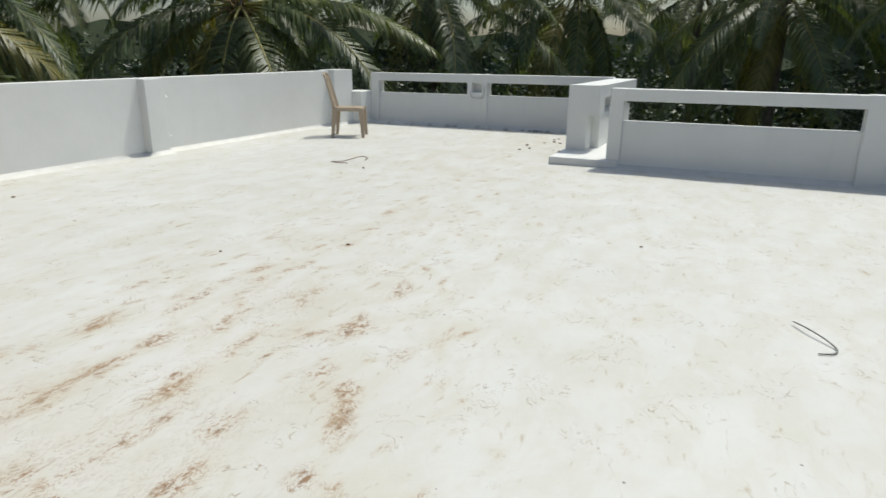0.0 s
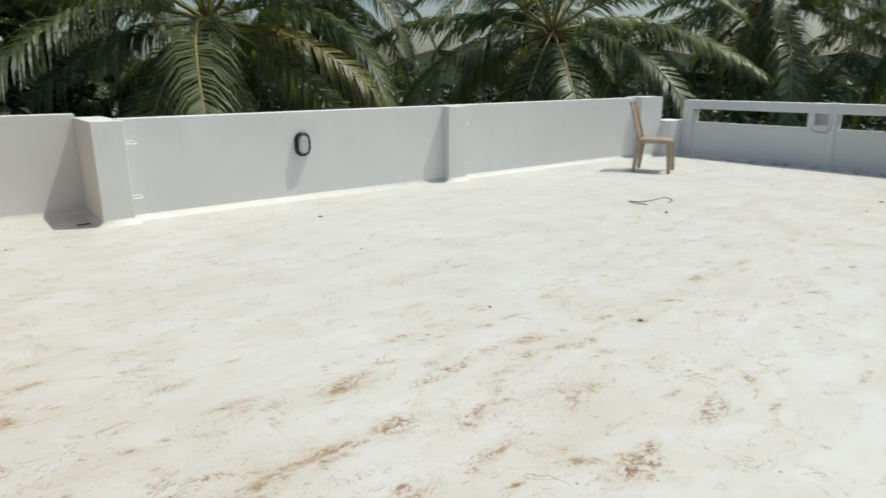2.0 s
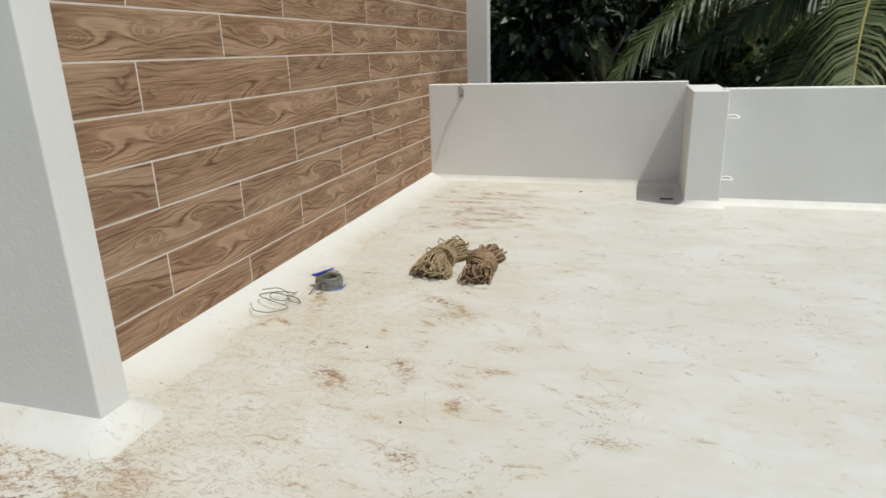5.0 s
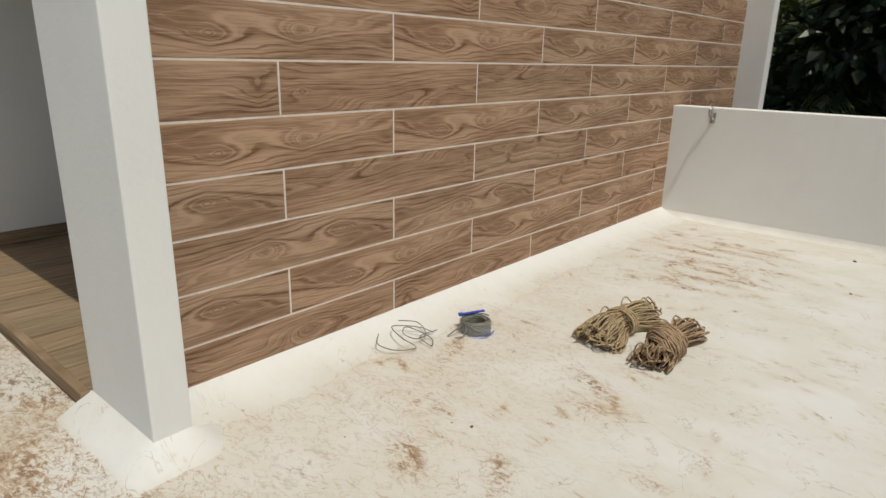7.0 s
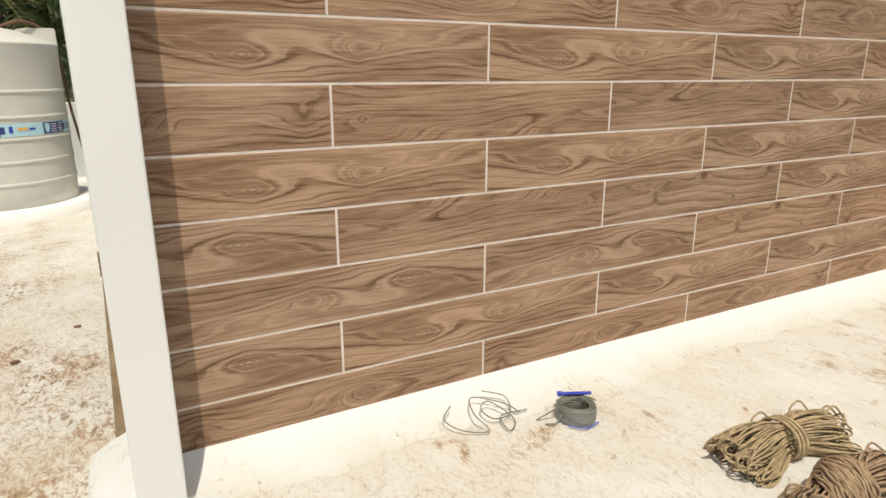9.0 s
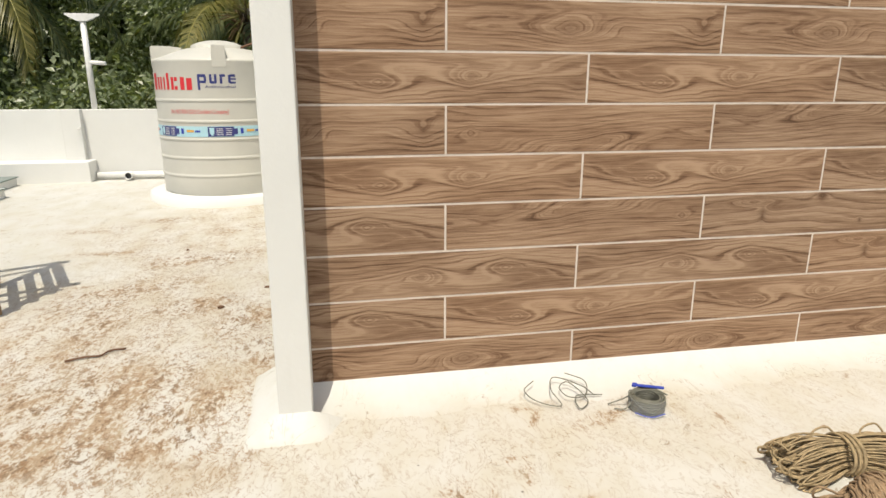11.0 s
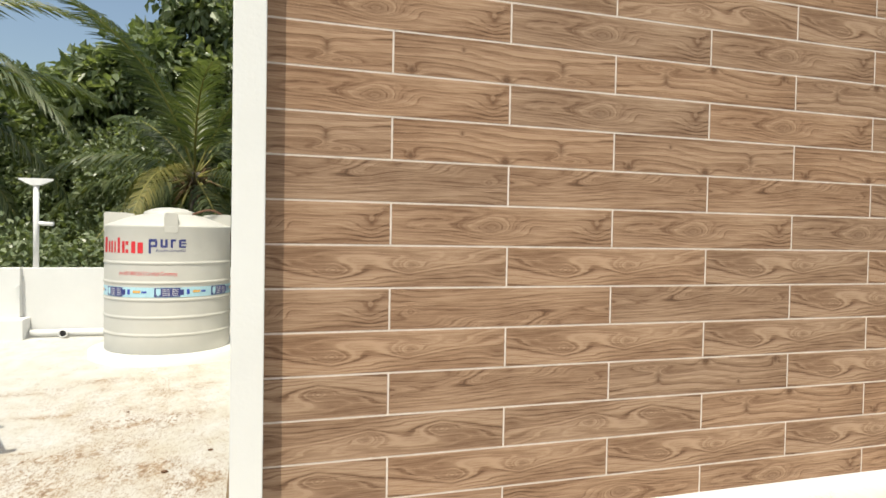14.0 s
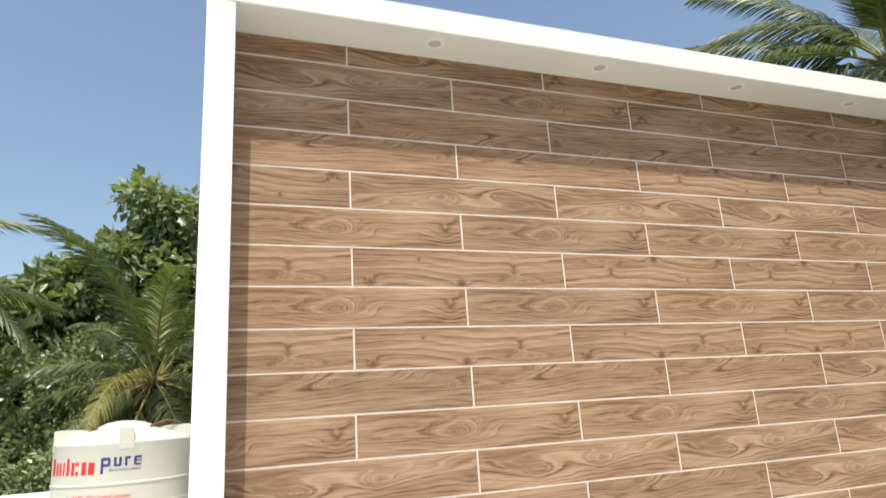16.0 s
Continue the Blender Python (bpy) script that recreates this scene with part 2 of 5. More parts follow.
PAINT = wall_paint()
FLOOR = floor_paint()
WALNUT_TONES = ((0.085, 0.048, 0.030), (0.244, 0.152, 0.098), (0.425, 0.296, 0.203))
WALNUT = {
    # two eyes side by side
    "eyes": wood_tile("walnut_print_tile_with_two_eyes", *WALNUT_TONES, (
        (0.27, -0.018, 0.130, 0.052, 0.8, 1.3, 0.0, 0.14), (-0.10, 0.0, 0.110, 0.046, 0.8, 1.3, 0.0, 0.14), (0.09, -0.07, 0.14, 0.03, 0.0, 0.45, 0.12, 0.0),
        (0.45, 0.01, 0.14, 0.05, 0.2, 0.5, 0.1, 0.10), (-0.30, 0.03, 0.24, 0.03, 0.1, 0.6, -0.05, 0.0), (-0.56, -0.02, 0.10, 0.05, 0.2, 0.5, 0.2, 0.22)), seed=1.0),
    # nested arrows
    "arrows": wood_tile("walnut_print_tile_with_arrows", *WALNUT_TONES, (
        (0.62, 0.015, 0.26, 0.052, 0.3, 2.6, 0.0, 0.06), (0.10, 0.05, 0.32, 0.048, 0.3, 2.8, -0.20, 0.0), (-0.13, 0.07, 0.20, 0.035, 0.1, 1.2, 0.12, 0.0),
        (-0.50, 0.012, 0.035, 0.026, 0.8, 0.8, 0.0, 0.12), (-0.38, 0.01, 0.18, 0.025, 0.2, 0.6, 0.0, 0.0)), seed=2.6, ring=0.95),
    # one large knot and a pinched end
    "knot": wood_tile("walnut_print_tile_with_large_knot", *WALNUT_TONES, (
        (0.09, -0.012, 0.12, 0.046, 0.5, 1.8, 0.0, 0.30), (0.06, 0.02, 0.24, 0.060, 0.5, 0.8, 0.0, 0.0), (-0.15, -0.005, 0.12, 0.035, 0.5, -0.8, 0.0, 0.0),
        (0.42, -0.01, 0.22, 0.028, 0.2, 0.9, 0.0, 0.0), (-0.51, 0.0, 0.095, 0.058, 0.6, 1.1, 0.0, 0.20), (-0.33, 0.05, 0.22, 0.03, 0.2, 0.6, -0.05, 0.0)), seed=4.1),
    # straight grain with small dark knots
    "spots": wood_tile("walnut_print_tile_with_small_knots", *WALNUT_TONES, (
        (0.51, -0.075, 0.030, 0.022, 0.3, 0.7, 0.0, 1.0), (0.02, -0.085, 0.036, 0.024, 0.3, 0.7, 0.0, 1.1), (0.25, 0.045, 0.012, 0.016, 0.2, 0.3, 0.0, 0.8),
        (-0.29, 0.0, 0.024, 0.044, 0.2, 0.4, 0.0, 0.65), (-0.34, -0.065, 0.14, 0.022, 0.2, 1.6, 0.0, 0.0)), seed=5.7, ring=0.85),
}
PLANK = wood_tile("grey_brown_floor_tile", (0.10, 0.068, 0.042), (0.21, 0.155, 0.10), (0.31, 0.245, 0.165))
GROUT = plain("pale_grout", (0.62, 0.55, 0.485), 0.85)
COAT = plain("fresh_white_coating", (0.66, 0.65, 0.615), 0.65, spread=0.07, scale=7, bump=0.4)
CEMENT = plain("pale_cement", (0.55, 0.54, 0.51), 0.8)
TANK_PLASTIC = plain("cream_tank_plastic", (0.56, 0.55, 0.50), 0.42, spread=0.04, scale=3, bump=0.05)
CHAIR_PLASTIC = plain("beige_plastic", (0.42, 0.335, 0.24), 0.4, spread=0.06, scale=6, bump=0.03)
PVC = plain("white_pvc", (0.78, 0.78, 0.76), 0.35, spread=0.03)
BLACK = plain("black_plastic", (0.012, 0.012, 0.013), 0.4)
LENS = plain("frosted_lamp_cover", (0.50, 0.50, 0.53), 0.25, spread=0.03, bump=0.02)
STEEL = plain("galvanised_steel", (0.42, 0.42, 0.42), 0.35, 0.9)
RUST = plain("rusty_wire", (0.16, 0.085, 0.05), 0.8, 0.2)
WIRE = plain("grey_green_wire", (0.15, 0.15, 0.12), 0.5)
ROPE = plain("tan_coir_rope", (0.34, 0.255, 0.145), 0.9, spread=0.35, scale=45, bump=0.5)
ROPE_DARK = plain("brown_coir_rope", (0.285, 0.195, 0.115), 0.9, spread=0.35, scale=45, bump=0.5)
TIMBER = plain("weathered_timber", (0.30, 0.20, 0.115), 0.8, spread=0.3, scale=14, bump=0.4)
BARK = plain("palm_bark", (0.16, 0.135, 0.11), 0.9, spread=0.35, scale=9, bump=0.6)
FIBRE = plain("dry_palm_fibre", (0.20, 0.13, 0.065), 0.9, spread=0.4, scale=14, bump=0.6)
PALM = leaf_material("coconut_leaf", (0.042, 0.064, 0.028), (0.10, 0.13, 0.056), (0.225, 0.245, 0.115), 0.33)
PALM_DRY = leaf_material("ageing_coconut_leaf", (0.075, 0.08, 0.02), (0.17, 0.16, 0.045), (0.30, 0.255, 0.09))
RACHIS = plain("yellow_green_leaf_stalk", (0.25, 0.23, 0.06), 0.5)
LEAF = leaf_material("broad_leaf", (0.085, 0.112, 0.058), (0.175, 0.22, 0.118), (0.345, 0.385, 0.24), 0.36, 0.34)
# dark copy of LEAF: deep shade among the plants is put into the colour
SHADE = leaf_material("leaf_darkened_for_shade", (0.008, 0.016, 0.006), (0.018, 0.032, 0.010), (0.05, 0.075, 0.025), 0.1)
# far wood leaves, toned down so that the wood's shade is in the colour
BUSH = leaf_material("far_leaf_darkened_for_shade", (0.020, 0.034, 0.015), (0.048, 0.072, 0.030), (0.11, 0.145, 0.062), 0.2)
# dark tone holds the shade under the trees; ground and backdrop both wear it
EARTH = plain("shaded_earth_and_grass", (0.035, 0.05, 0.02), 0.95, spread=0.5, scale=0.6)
RED = plain("red_print", (0.62, 0.03, 0.04), 0.45, spread=0.03)
NAVY = plain("navy_print", (0.035, 0.045, 0.19), 0.45, spread=0.03)
SKYBLUE = plain("pale_blue_print", (0.42, 0.66, 0.74), 0.45, spread=0.05)
ORANGE = plain("orange_print", (0.75, 0.42, 0.10), 0.45, spread=0.03)
BLUE = plain("blue_plastic", (0.03, 0.06, 0.38), 0.4)


# ---- helpers for meshes ----
def part(name, bm, mat, parent=None, label=""):
    me = bpy.data.meshes.new(name)
    bm.to_mesh(me)
    bm.free()
    me.materials.append(mat)
    ob = new(name, me)
    if parent is not None:
        ob.parent = parent
    if label:
        ob["label"] = label
    return ob


def thing(name, label, category, at=(0, 0, 0), turn=0.0, group=""):
    ob = new(name)
    ob.empty_display_size = 0.1
    ob.matrix_basis = pose(*at, 0, 0, turn)
    return tagged(ob, label, category, group)


def box(bm, x0, x1, y0, y1, z0, z1, bevel=0.0):
    made = bmesh.ops.create_cube(bm, size=1.0)["verts"]
    for v in made:
        v.co = Vector(((x0 + x1) / 2 + v.co.x * (x1 - x0), (y0 + y1) / 2 + v.co.y * (y1 - y0), (z0 + z1) / 2 + v.co.z * (z1 - z0)))
    if bevel:
        edges = list({e for v in made for e in v.link_edges})
        bmesh.ops.bevel(bm, geom=edges, offset=bevel, segments=2, affect="EDGES", profile=0.5)
    return bm


def boxes(*rows, bevel=0.006):
    bm = bmesh.new()
    for r in rows:
        box(bm, *r, bevel=bevel)
    return bm


def lathe(bm, profile, n=48, smooth=True):
    """Turns (radius, z) pairs round the z axis."""
    rings = []
    for r, z in profile:
        if r < 1e-5:
            rings.append([bm.verts.new((0, 0, z))])
        else:
            rings.append([bm.verts.new((r * math.cos(2 * math.pi * k / n), r * math.sin(2 * math.pi * k / n), z)) for k in range(n)])
    for a, b in zip(rings, rings[1:]):
        for k in range(n):
            q = [a[k % len(a)], a[(k + 1) % len(a)], b[(k + 1) % len(b)], b[k % len(b)]]
            q = list(dict.fromkeys(q))
            if len(q) > 2:
                f = bm.faces.new(q)
                f.smooth = smooth
    bmesh.ops.recalc_face_normals(bm, faces=bm.faces[:])
    return bm


def tube(bm, points, radius, sides=6, smooth=True, taper=None):
    """A round bar along a run of points."""
    pts = [Vector(p) for p in points]
    rings, up = [], None
    for i, p in enumerate(pts):
        d = (pts[min(i + 1, len(pts) - 1)] - pts[max(i - 1, 0)]).normalized()
        if up is None:
            up = d.orthogonal().normalized()
        up = (up - d * up.dot(d)).normalized()
        side = d.cross(up)
        r = radius if taper is None else radius + (taper - radius) * i / (len(pts) - 1)
        rings.append([bm.verts.new(p + r * (math.cos(2 * math.pi * k / sides) * up + math.sin(2 * math.pi * k / sides) * side)) for k in range(sides)])
    for a, b in zip(rings, rings[1:]):
        for k in range(sides):
            f = bm.faces.new((a[k], a[(k + 1) % sides], b[(k + 1) % sides], b[k]))
            f.smooth = smooth
    bm.faces.new(rings[0][::-1])
    bm.faces.new(rings[-1])
    return bm


def spline(keys, steps=8):
    """Points on a smooth line through the keys."""
    k = [Vector(p) for p in keys]
    k = [2 * k[0] - k[1], *k, 2 * k[-1] - k[-2]]
    out = []
    for a, b, c, d in zip(k, k[1:], k[2:], k[3:]):
        for s in range(steps):
            t = s / steps
            out.append(0.5 * (2 * b + (c - a) * t + (2 * a - 5 * b + 4 * c - d) * t * t + (3 * b - a - 3 * c + d) * t ** 3))
    return out + [k[-2]]


def sweep(profile, line, name_bm=None):
    """A strip whose cross profile (out, up) runs along straight legs of a line on the floor; out lies to the left of the way."""
    bm = name_bm or bmesh.new()
    pts = [Vector((x, y)) for x, y in line]
    rows = []
    for i, p in enumerate(pts):
        d0 = (pts[i] - pts[i - 1]).normalized() if i else (pts[1] - pts[0]).normalized()
        d1 = (pts[i + 1] - pts[i]).normalized() if i + 1 < len(pts) else d0
        n0, n1 = Vector((-d0.y, d0.x)), Vector((-d1.y, d1.x))
        m = (n0 + n1) / max(0.3, 1 + n0.dot(n1))
        rows.append([bm.verts.new((p.x + m.x * o, p.y + m.y * o, u)) for o, u in profile])
    for a, b in zip(rows, rows[1:]):
        for k in range(len(profile) - 1):
            f = bm.faces.new((a[k], a[k + 1], b[k + 1], b[k]))
            f.smooth = True
    bmesh.ops.recalc_face_normals(bm, faces=bm.faces[:])
    return bm


def structure(name, bm, mat, label, category="wall"):
    return tagged(part(name, bm, mat), label, category, kind="structure")


# ---- structure: ground, floor ----
bm = bmesh.new()
bmesh.ops.create_grid(bm, x_segments=40, y_segments=40, size=1500)
for v in bm.verts:
    v.co.z = -6.8
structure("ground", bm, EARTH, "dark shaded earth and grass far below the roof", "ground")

# fresh boot marks and smears on the coating: place, size along and across, heading, weight
STAINS = [
    (-1.65, 2.82, 0.14, 0.05, 110, 1.0), (-1.62, 2.27, 0.12, 0.07, 95, 1.0), (-2.58, 4.30, 0.12, 0.06, 100, 0.8), (-2.37, 3.38, 0.08, 0.05, 60, 0.7),
    (-2.32, 1.78, 0.10, 0.08, 90, 0.9), (-2.54, 2.18, 0.20, 0.045, 98, 1.0), (-2.98, 2.24, 0.14, 0.04, 92, 0.8), (-2.57, 2.72, 0.13, 0.05, 95, 0.8),
    (-1.97, 1.94, 0.15, 0.04, 100, 0.8), (-2.19, 2.05, 0.12, 0.04, 96, 0.7), (-2.56, 4.86, 0.14, 0.05, 95, 0.6), (-3.15, 1.22, 0.10, 0.04, 92, 0.8),
    (-2.85, 1.35, 0.12, 0.03, 88, 0.7), (-3.34, 0.10, 0.12, 0.07, 60, 0.8), (-2.91, 0.56, 0.11, 0.06, 70, 0.8), (-3.25, 0.65, 0.07, 0.05, 0, 0.7),
    (-2.74, 1.84, 0.16, 0.06, 95, 0.7), (-1.24, 1.62, 0.20, 0.05, 115, 1.0), (-1.33, 1.79, 0.06, 0.05, 0, 0.9), (-1.155, 1.28, 0.08, 0.045, 105, 1.0),
    (-1.59, 1.40, 0.09, 0.06, 100, 0.9), (-1.50, 1.87, 0.08, 0.06, 100, 0.8), (-1.28, 2.12, 0.09, 0.07, 90, 0.6), (-1.48, 1.11, 0.12, 0.05, 85, 0.9),
    (-2.32, 1.42, 0.26, 0.04, 92, 0.55), (-2.28, 1.15, 0.20, 0.05, 90, 0.5), (-1.95, 1.50, 0.18, 0.05, 95, 0.7), (-1.80, 1.20, 0.15, 0.05, 90, 0.6),
    (-2.68, 1.76, 0.12, 0.04, 85, 0.7), (-2.05, 2.55, 0.14, 0.04, 100, 0.5), (-2.95, 3.30, 0.16, 0.04, 95, 0.5), (-3.30, 2.60, 0.14, 0.03, 95, 0.5),
    (-6.40, -0.05, 0.32, 0.04, 90, 1.0), (-6.22, 0.15, 0.36, 0.045, 92, 1.0), (-6.05, 0.05, 0.30, 0.04, 88, 1.0), (-6.55, 0.10, 0.26, 0.04, 90, 0.9),
    (-5.85, 0.20, 0.28, 0.04, 90, 0.9), (-6.70, 0.30, 0.26, 0.035, 88, 0.8), (-5.65, 0.10, 0.22, 0.04, 92, 0.8), (-6.30, 0.45, 0.22, 0.035, 90, 0.8), (-5.95, 0.40, 0.20, 0.03, 94, 0.8),
    (-4.20, 0.32, 0.16, 0.05, 60, 0.8), (-4.05, 0.45, 0.14, 0.05, 100, 0.6), (-3.49, 0.36, 0.10, 0.06, 40, 0.7), (-3.75, 0.75, 0.12, 0.05, 90, 0.5), (-4.10, -0.33, 0.20, 0.05, 20, 0.6),
    (-2.22, -2.04, 0.25, 0.14, 20, 0.9), (-1.60, -2.38, 0.28, 0.08, 10, 0.8), (-2.54, -1.77, 0.20, 0.14, 60, 0.9), (-2.20, -0.52, 0.28, 0.14, 20, 0.9), (-2.39, -0.64, 0.22, 0.14, 60, 0.9),
    (-1.80, -0.46, 0.10, 0.16, 40, 1.0), (-1.88, -0.89, 0.30, 0.10, 10, 0.7), (-2.70, -1.25, 0.12, 0.20, 0, 1.0), (-2.50, -0.74, 0.16, 0.10, 30, 0.9),
    (-1.54, -4.62, 0.30, 0.12, 0, 0.6), (-0.84, -4.23, 0.30, 0.10, 0, 0.5), (-2.05, -3.10, 0.35, 0.15, 10, 0.7), (-1.30, -3.40, 0.30, 0.07, 0, 0.6),
]


def dirt_at(x, y):
    """How much brown dust lies on the coating."""
    d = 0.0
    n1 = 0.5 + 0.5 * noise.noise((x * 1.1, y * 1.1, 3.7))
    n2 = 0.5 + 0.5 * noise.noise((x * 5.5, y * 2.6, 9.1))
    # trail walked from the corner of the building towards the chair
    along = min(1.0, max(0.0, (y - 0.5) / 5.5))
    off = abs(x + 1.7 + 1.0 * along)
    d += max(0.0, 1 - off / 1.3) * (1 - 0.75 * along) * 0.55 * n2 * (0.4 + n1)
    # dusty strip along the tiled wall and round the corner to the back
    if y < 1.4:
        back = 1.0 if y > -0.2 else max(0.3, 1 - 0.7 * max(0.0, -y - 1.0) / 1.8) * max(0.3, 1 - max(0.0, x + 1.7) / 1.3)
        d += max(0.0, min(1.0, (1.5 - y) / 1.6)) * (0.30 + 0.32 * n1 * n2) * back * (1.0 if x > -4.6 else 0.7)
    if y < -0.2 and x > -2.9:
        near = max(0.0, 1 - abs(x + 2.0) / 1.6) * min(1.0, (-0.2 - y) / 0.6)
        d += near * max(0.0, 1 - max(0.0, -y - 2.2) / 3.2) * (0.24 * n1 + 0.16 * n2)
        d += 0.04 + 0.18 * n2 * n1
    d += max(0.0, n1 - 0.55) * 0.30 * n2
    if y > 6 and x > -4.5:
        d += 0.28 * n2 * max(0.0, 1 - abs(x + 3.0) / 2.0)
    return d


spots = random.Random(5)
for k in range(150):
    y = 0.7 + 6.0 * spots.random() ** 1.4
    x = -1.75 - 0.2 * (y - 0.7) + spots.gauss(0, 0.75)
    STAINS.append((x, y, spots.uniform(0.03, 0.10), spots.uniform(0.012, 0.03), spots.gauss(96, 22), spots.uniform(0.35, 0.95)))
for k in range(120):
    STAINS.append((spots.uniform(-6.6, 0.9), spots.uniform(-0.3, 6.8), spots.uniform(0.03, 0.11), spots.uniform(0.008, 0.02), spots.gauss(92, 30), spots.uniform(0.3, 0.7)))
for k in range(80):
    STAINS.append((spots.gauss(-1.9, 0.8), spots.uniform(-5.5, -0.4), spots.uniform(0.05, 0.16), spots.uniform(0.012, 0.03), spots.gauss(8, 25), spots.uniform(0.25, 0.6)))
for k in range(120):
    STAINS.append((spots.gauss(-4.3, 0.9), spots.gauss(0.75, 0.6), spots.uniform(0.02, 0.09), spots.uniform(0.006, 0.018), spots.gauss(80, 45), spots.uniform(0.4, 0.9)))
for k in range(70):
    STAINS.append((spots.gauss(-6.3, 0.5), spots.gauss(0.1, 0.45), spots.uniform(0.03, 0.09), spots.uniform(0.018, 0.04), spots.gauss(90, 40), spots.uniform(0.4, 0.9)))
for k in range(130):
    y = 0.6 + 5.0 * spots.random() ** 1.6
    STAINS.append((-1.9 - 0.15 * y + spots.gauss(0, 0.55), y, spots.uniform(0.015, 0.05), spots.uniform(0.008, 0.018), spots.gauss(100, 35), spots.uniform(0.6, 1.0)))


def stained(xs, ys, d):
    """Adds the single marks to a sheet of dust values."""
    for sx, sy, la, lc, head, w in STAINS:
        reach = 2.4 * max(la, lc)
        i0, i1 = np.searchsorted(xs, (sx - reach, sx + reach))
        j0, j1 = np.searchsorted(ys, (sy - reach, sy + reach))
        if i0 == i1 or j0 == j1:
            continue
        gx, gy = np.meshgrid(xs[i0:i1] - sx, ys[j0:j1] - sy)
        c, s = math.cos(radians(head)), math.sin(radians(head))
        d[j0:j1, i0:i1] += w * np.exp(-(((gx * c + gy * s) / la) ** 2 + ((-gx * s + gy * c) / lc) ** 2) * 1.5)
    return np.clip(d, 0.0, 1.0)


def floor_sheet(name, x0, x1, y0, y1, step):
    nx, ny = max(1, round((x1 - x0) / step)), max(1, round((y1 - y0) / step))
    xs, ys = np.linspace(x0, x1, nx + 1), np.linspace(y0, y1, ny + 1)
    verts, dirt = [], []
    for y in ys:
        for x in xs:
            edge = min(1.0, min(x - x0, x1 - x, y - y0, y1 - y) / 0.1)
            z = 0.006 * noise.noise((x * 1.3, y * 1.3, 0.0)) + 0.0025 * noise.noise((x * 5, y * 5, 2.0))
            verts.append((x, y, z * max(0.0, edge)))
            dirt.append(dirt_at(x, y))
    dirt = stained(xs, ys, np.array(dirt).reshape(ny + 1, nx + 1)).ravel()
    w = nx + 1
    faces = [(j * w + i, j * w + i + 1, (j + 1) * w + i + 1, (j + 1) * w + i) for j in range(ny) for i in range(nx)]
    me = bpy.data.meshes.new(name)
    me.from_pydata(verts, [], faces)
    me.attributes.new("dirt", "FLOAT", "POINT").data.foreach_set("value", dirt)
    me.shade_smooth()
    me.materials.append(FLOOR)
    return new(name, me)


floor = tagged(floor_sheet("floor", -7.6, 1.4, -0.9, 7.3, 0.024), "white waterproof coated roof terrace floor with brown dust and boot marks", "floor", kind="structure")
for k, r in enumerate(((-7.6, -1.4, 7.3, 10.6, 0.08), (-2.9, 4.7, -7.7, -0.9, 0.04), (1.4, 4.7, -0.9, 7.3, 0.1))):
    tagged(floor_sheet("floor_%d" % (k + 2), *r), "white coated roof terrace floor with brown dust", "floor", kind="structure")
structure("roof_slab", boxes((-7.5, 4.8, -7.8, 7.4, -0.25, -0.03), (-7.5, -1.4, 7.4, 10.6, -0.25, -0.03), (-9.0, -2.6, -7.0, -0.7, -0.27, -0.031)), CEMENT, "concrete roof slab under the terrace", "slab")
structure("house_wall", boxes((-7.3, 4.6, -7.6, 7.2, -6.9, -0.25), (-7.3, -1.6, 7.2, 10.4, -6.9, -0.25)), PAINT, "white painted storeys below the terrace", "house wall")


# ---- structure: parapets ----
bm = boxes((-7.49, -7.34, -0.74, 1.66, -0.2, 0.93))
structure("wall_west_1", bm, PAINT, "white painted parapet beside the tiled wall", "parapet")
bm = boxes((-6.86, -6.69, 1.88, 9.45, -0.2, 0.905))
for v in bm.verts:
    if v.co.z > 0.5:
        v.co.z += 0.035 * (v.co.y - 1.9) / 7.5
structure("wall_west_2", bm, PAINT, "white painted parapet with a bulkhead lamp", "parapet")
structure("pillar_1", boxes((-7.43, -6.575, 1.645, 1.905, -0.2, 0.897)), PAINT, "white painted parapet pillar", "pillar")
structure("pillar_2", boxes((-6.75, -6.575, 5.495, 5.77, -0.2, 0.912)), PAINT, "white painted parapet pillar", "pillar")
structure("pillar_3", boxes((-6.90, -6.575, 9.42, 9.99, -0.2, 0.953)), PAINT, "white painted corner pillar of the parapet", "pillar")
structure("wall_north_1", boxes(
    (-6.80, -6.40, 9.98, 10.50, -0.2, 0.57), (-6.41, -6.24, 10.35, 10.55, -0.2, 0.897),
    (-6.24, -2.0, 10.385, 10.525, -0.2, 0.548), (-6.242, -2.0, 10.353, 10.547, 0.757, 0.895),
    (-4.47, -4.38, 10.345, 10.553, -0.2, 0.899), (-4.20, -4.10, 10.345, 10.553, -0.2, 0.899), (-4.38, -4.20, 10.345, 10.553, -0.2, 0.60),
    (-4.381, -4.199, 10.47, 10.551, 0.6, 0.898)), PAINT, "white parapet with a long open slot under its rail", "parapet")
structure("wall_north_2", boxes(
    (-1.44, -1.29, 7.22, 7.42, -0.2, 0.876), (-1.29, 4.6, 7.25, 7.39, -0.2, 0.528), (-1.292, 4.6, 7.223, 7.417, 0.745, 0.874),
    (0.97, 1.19, 7.215, 7.425, -0.2, 0.878), (3.4, 3.62, 7.215, 7.425, -0.2, 0.878)), PAINT, "white parapet with a long open slot under its rail", "parapet")
pier = bmesh.new()
shape = [(-2.05, -0.2), (-1.81, -0.2), (-1.81, 0.52), (-1.67, 0.52), (-1.67, 0.875), (-2.05, 0.875)]
ends = [[pier.verts.new((x, y, z)) for x, z in shape] for y in (7.80, 8.12)]
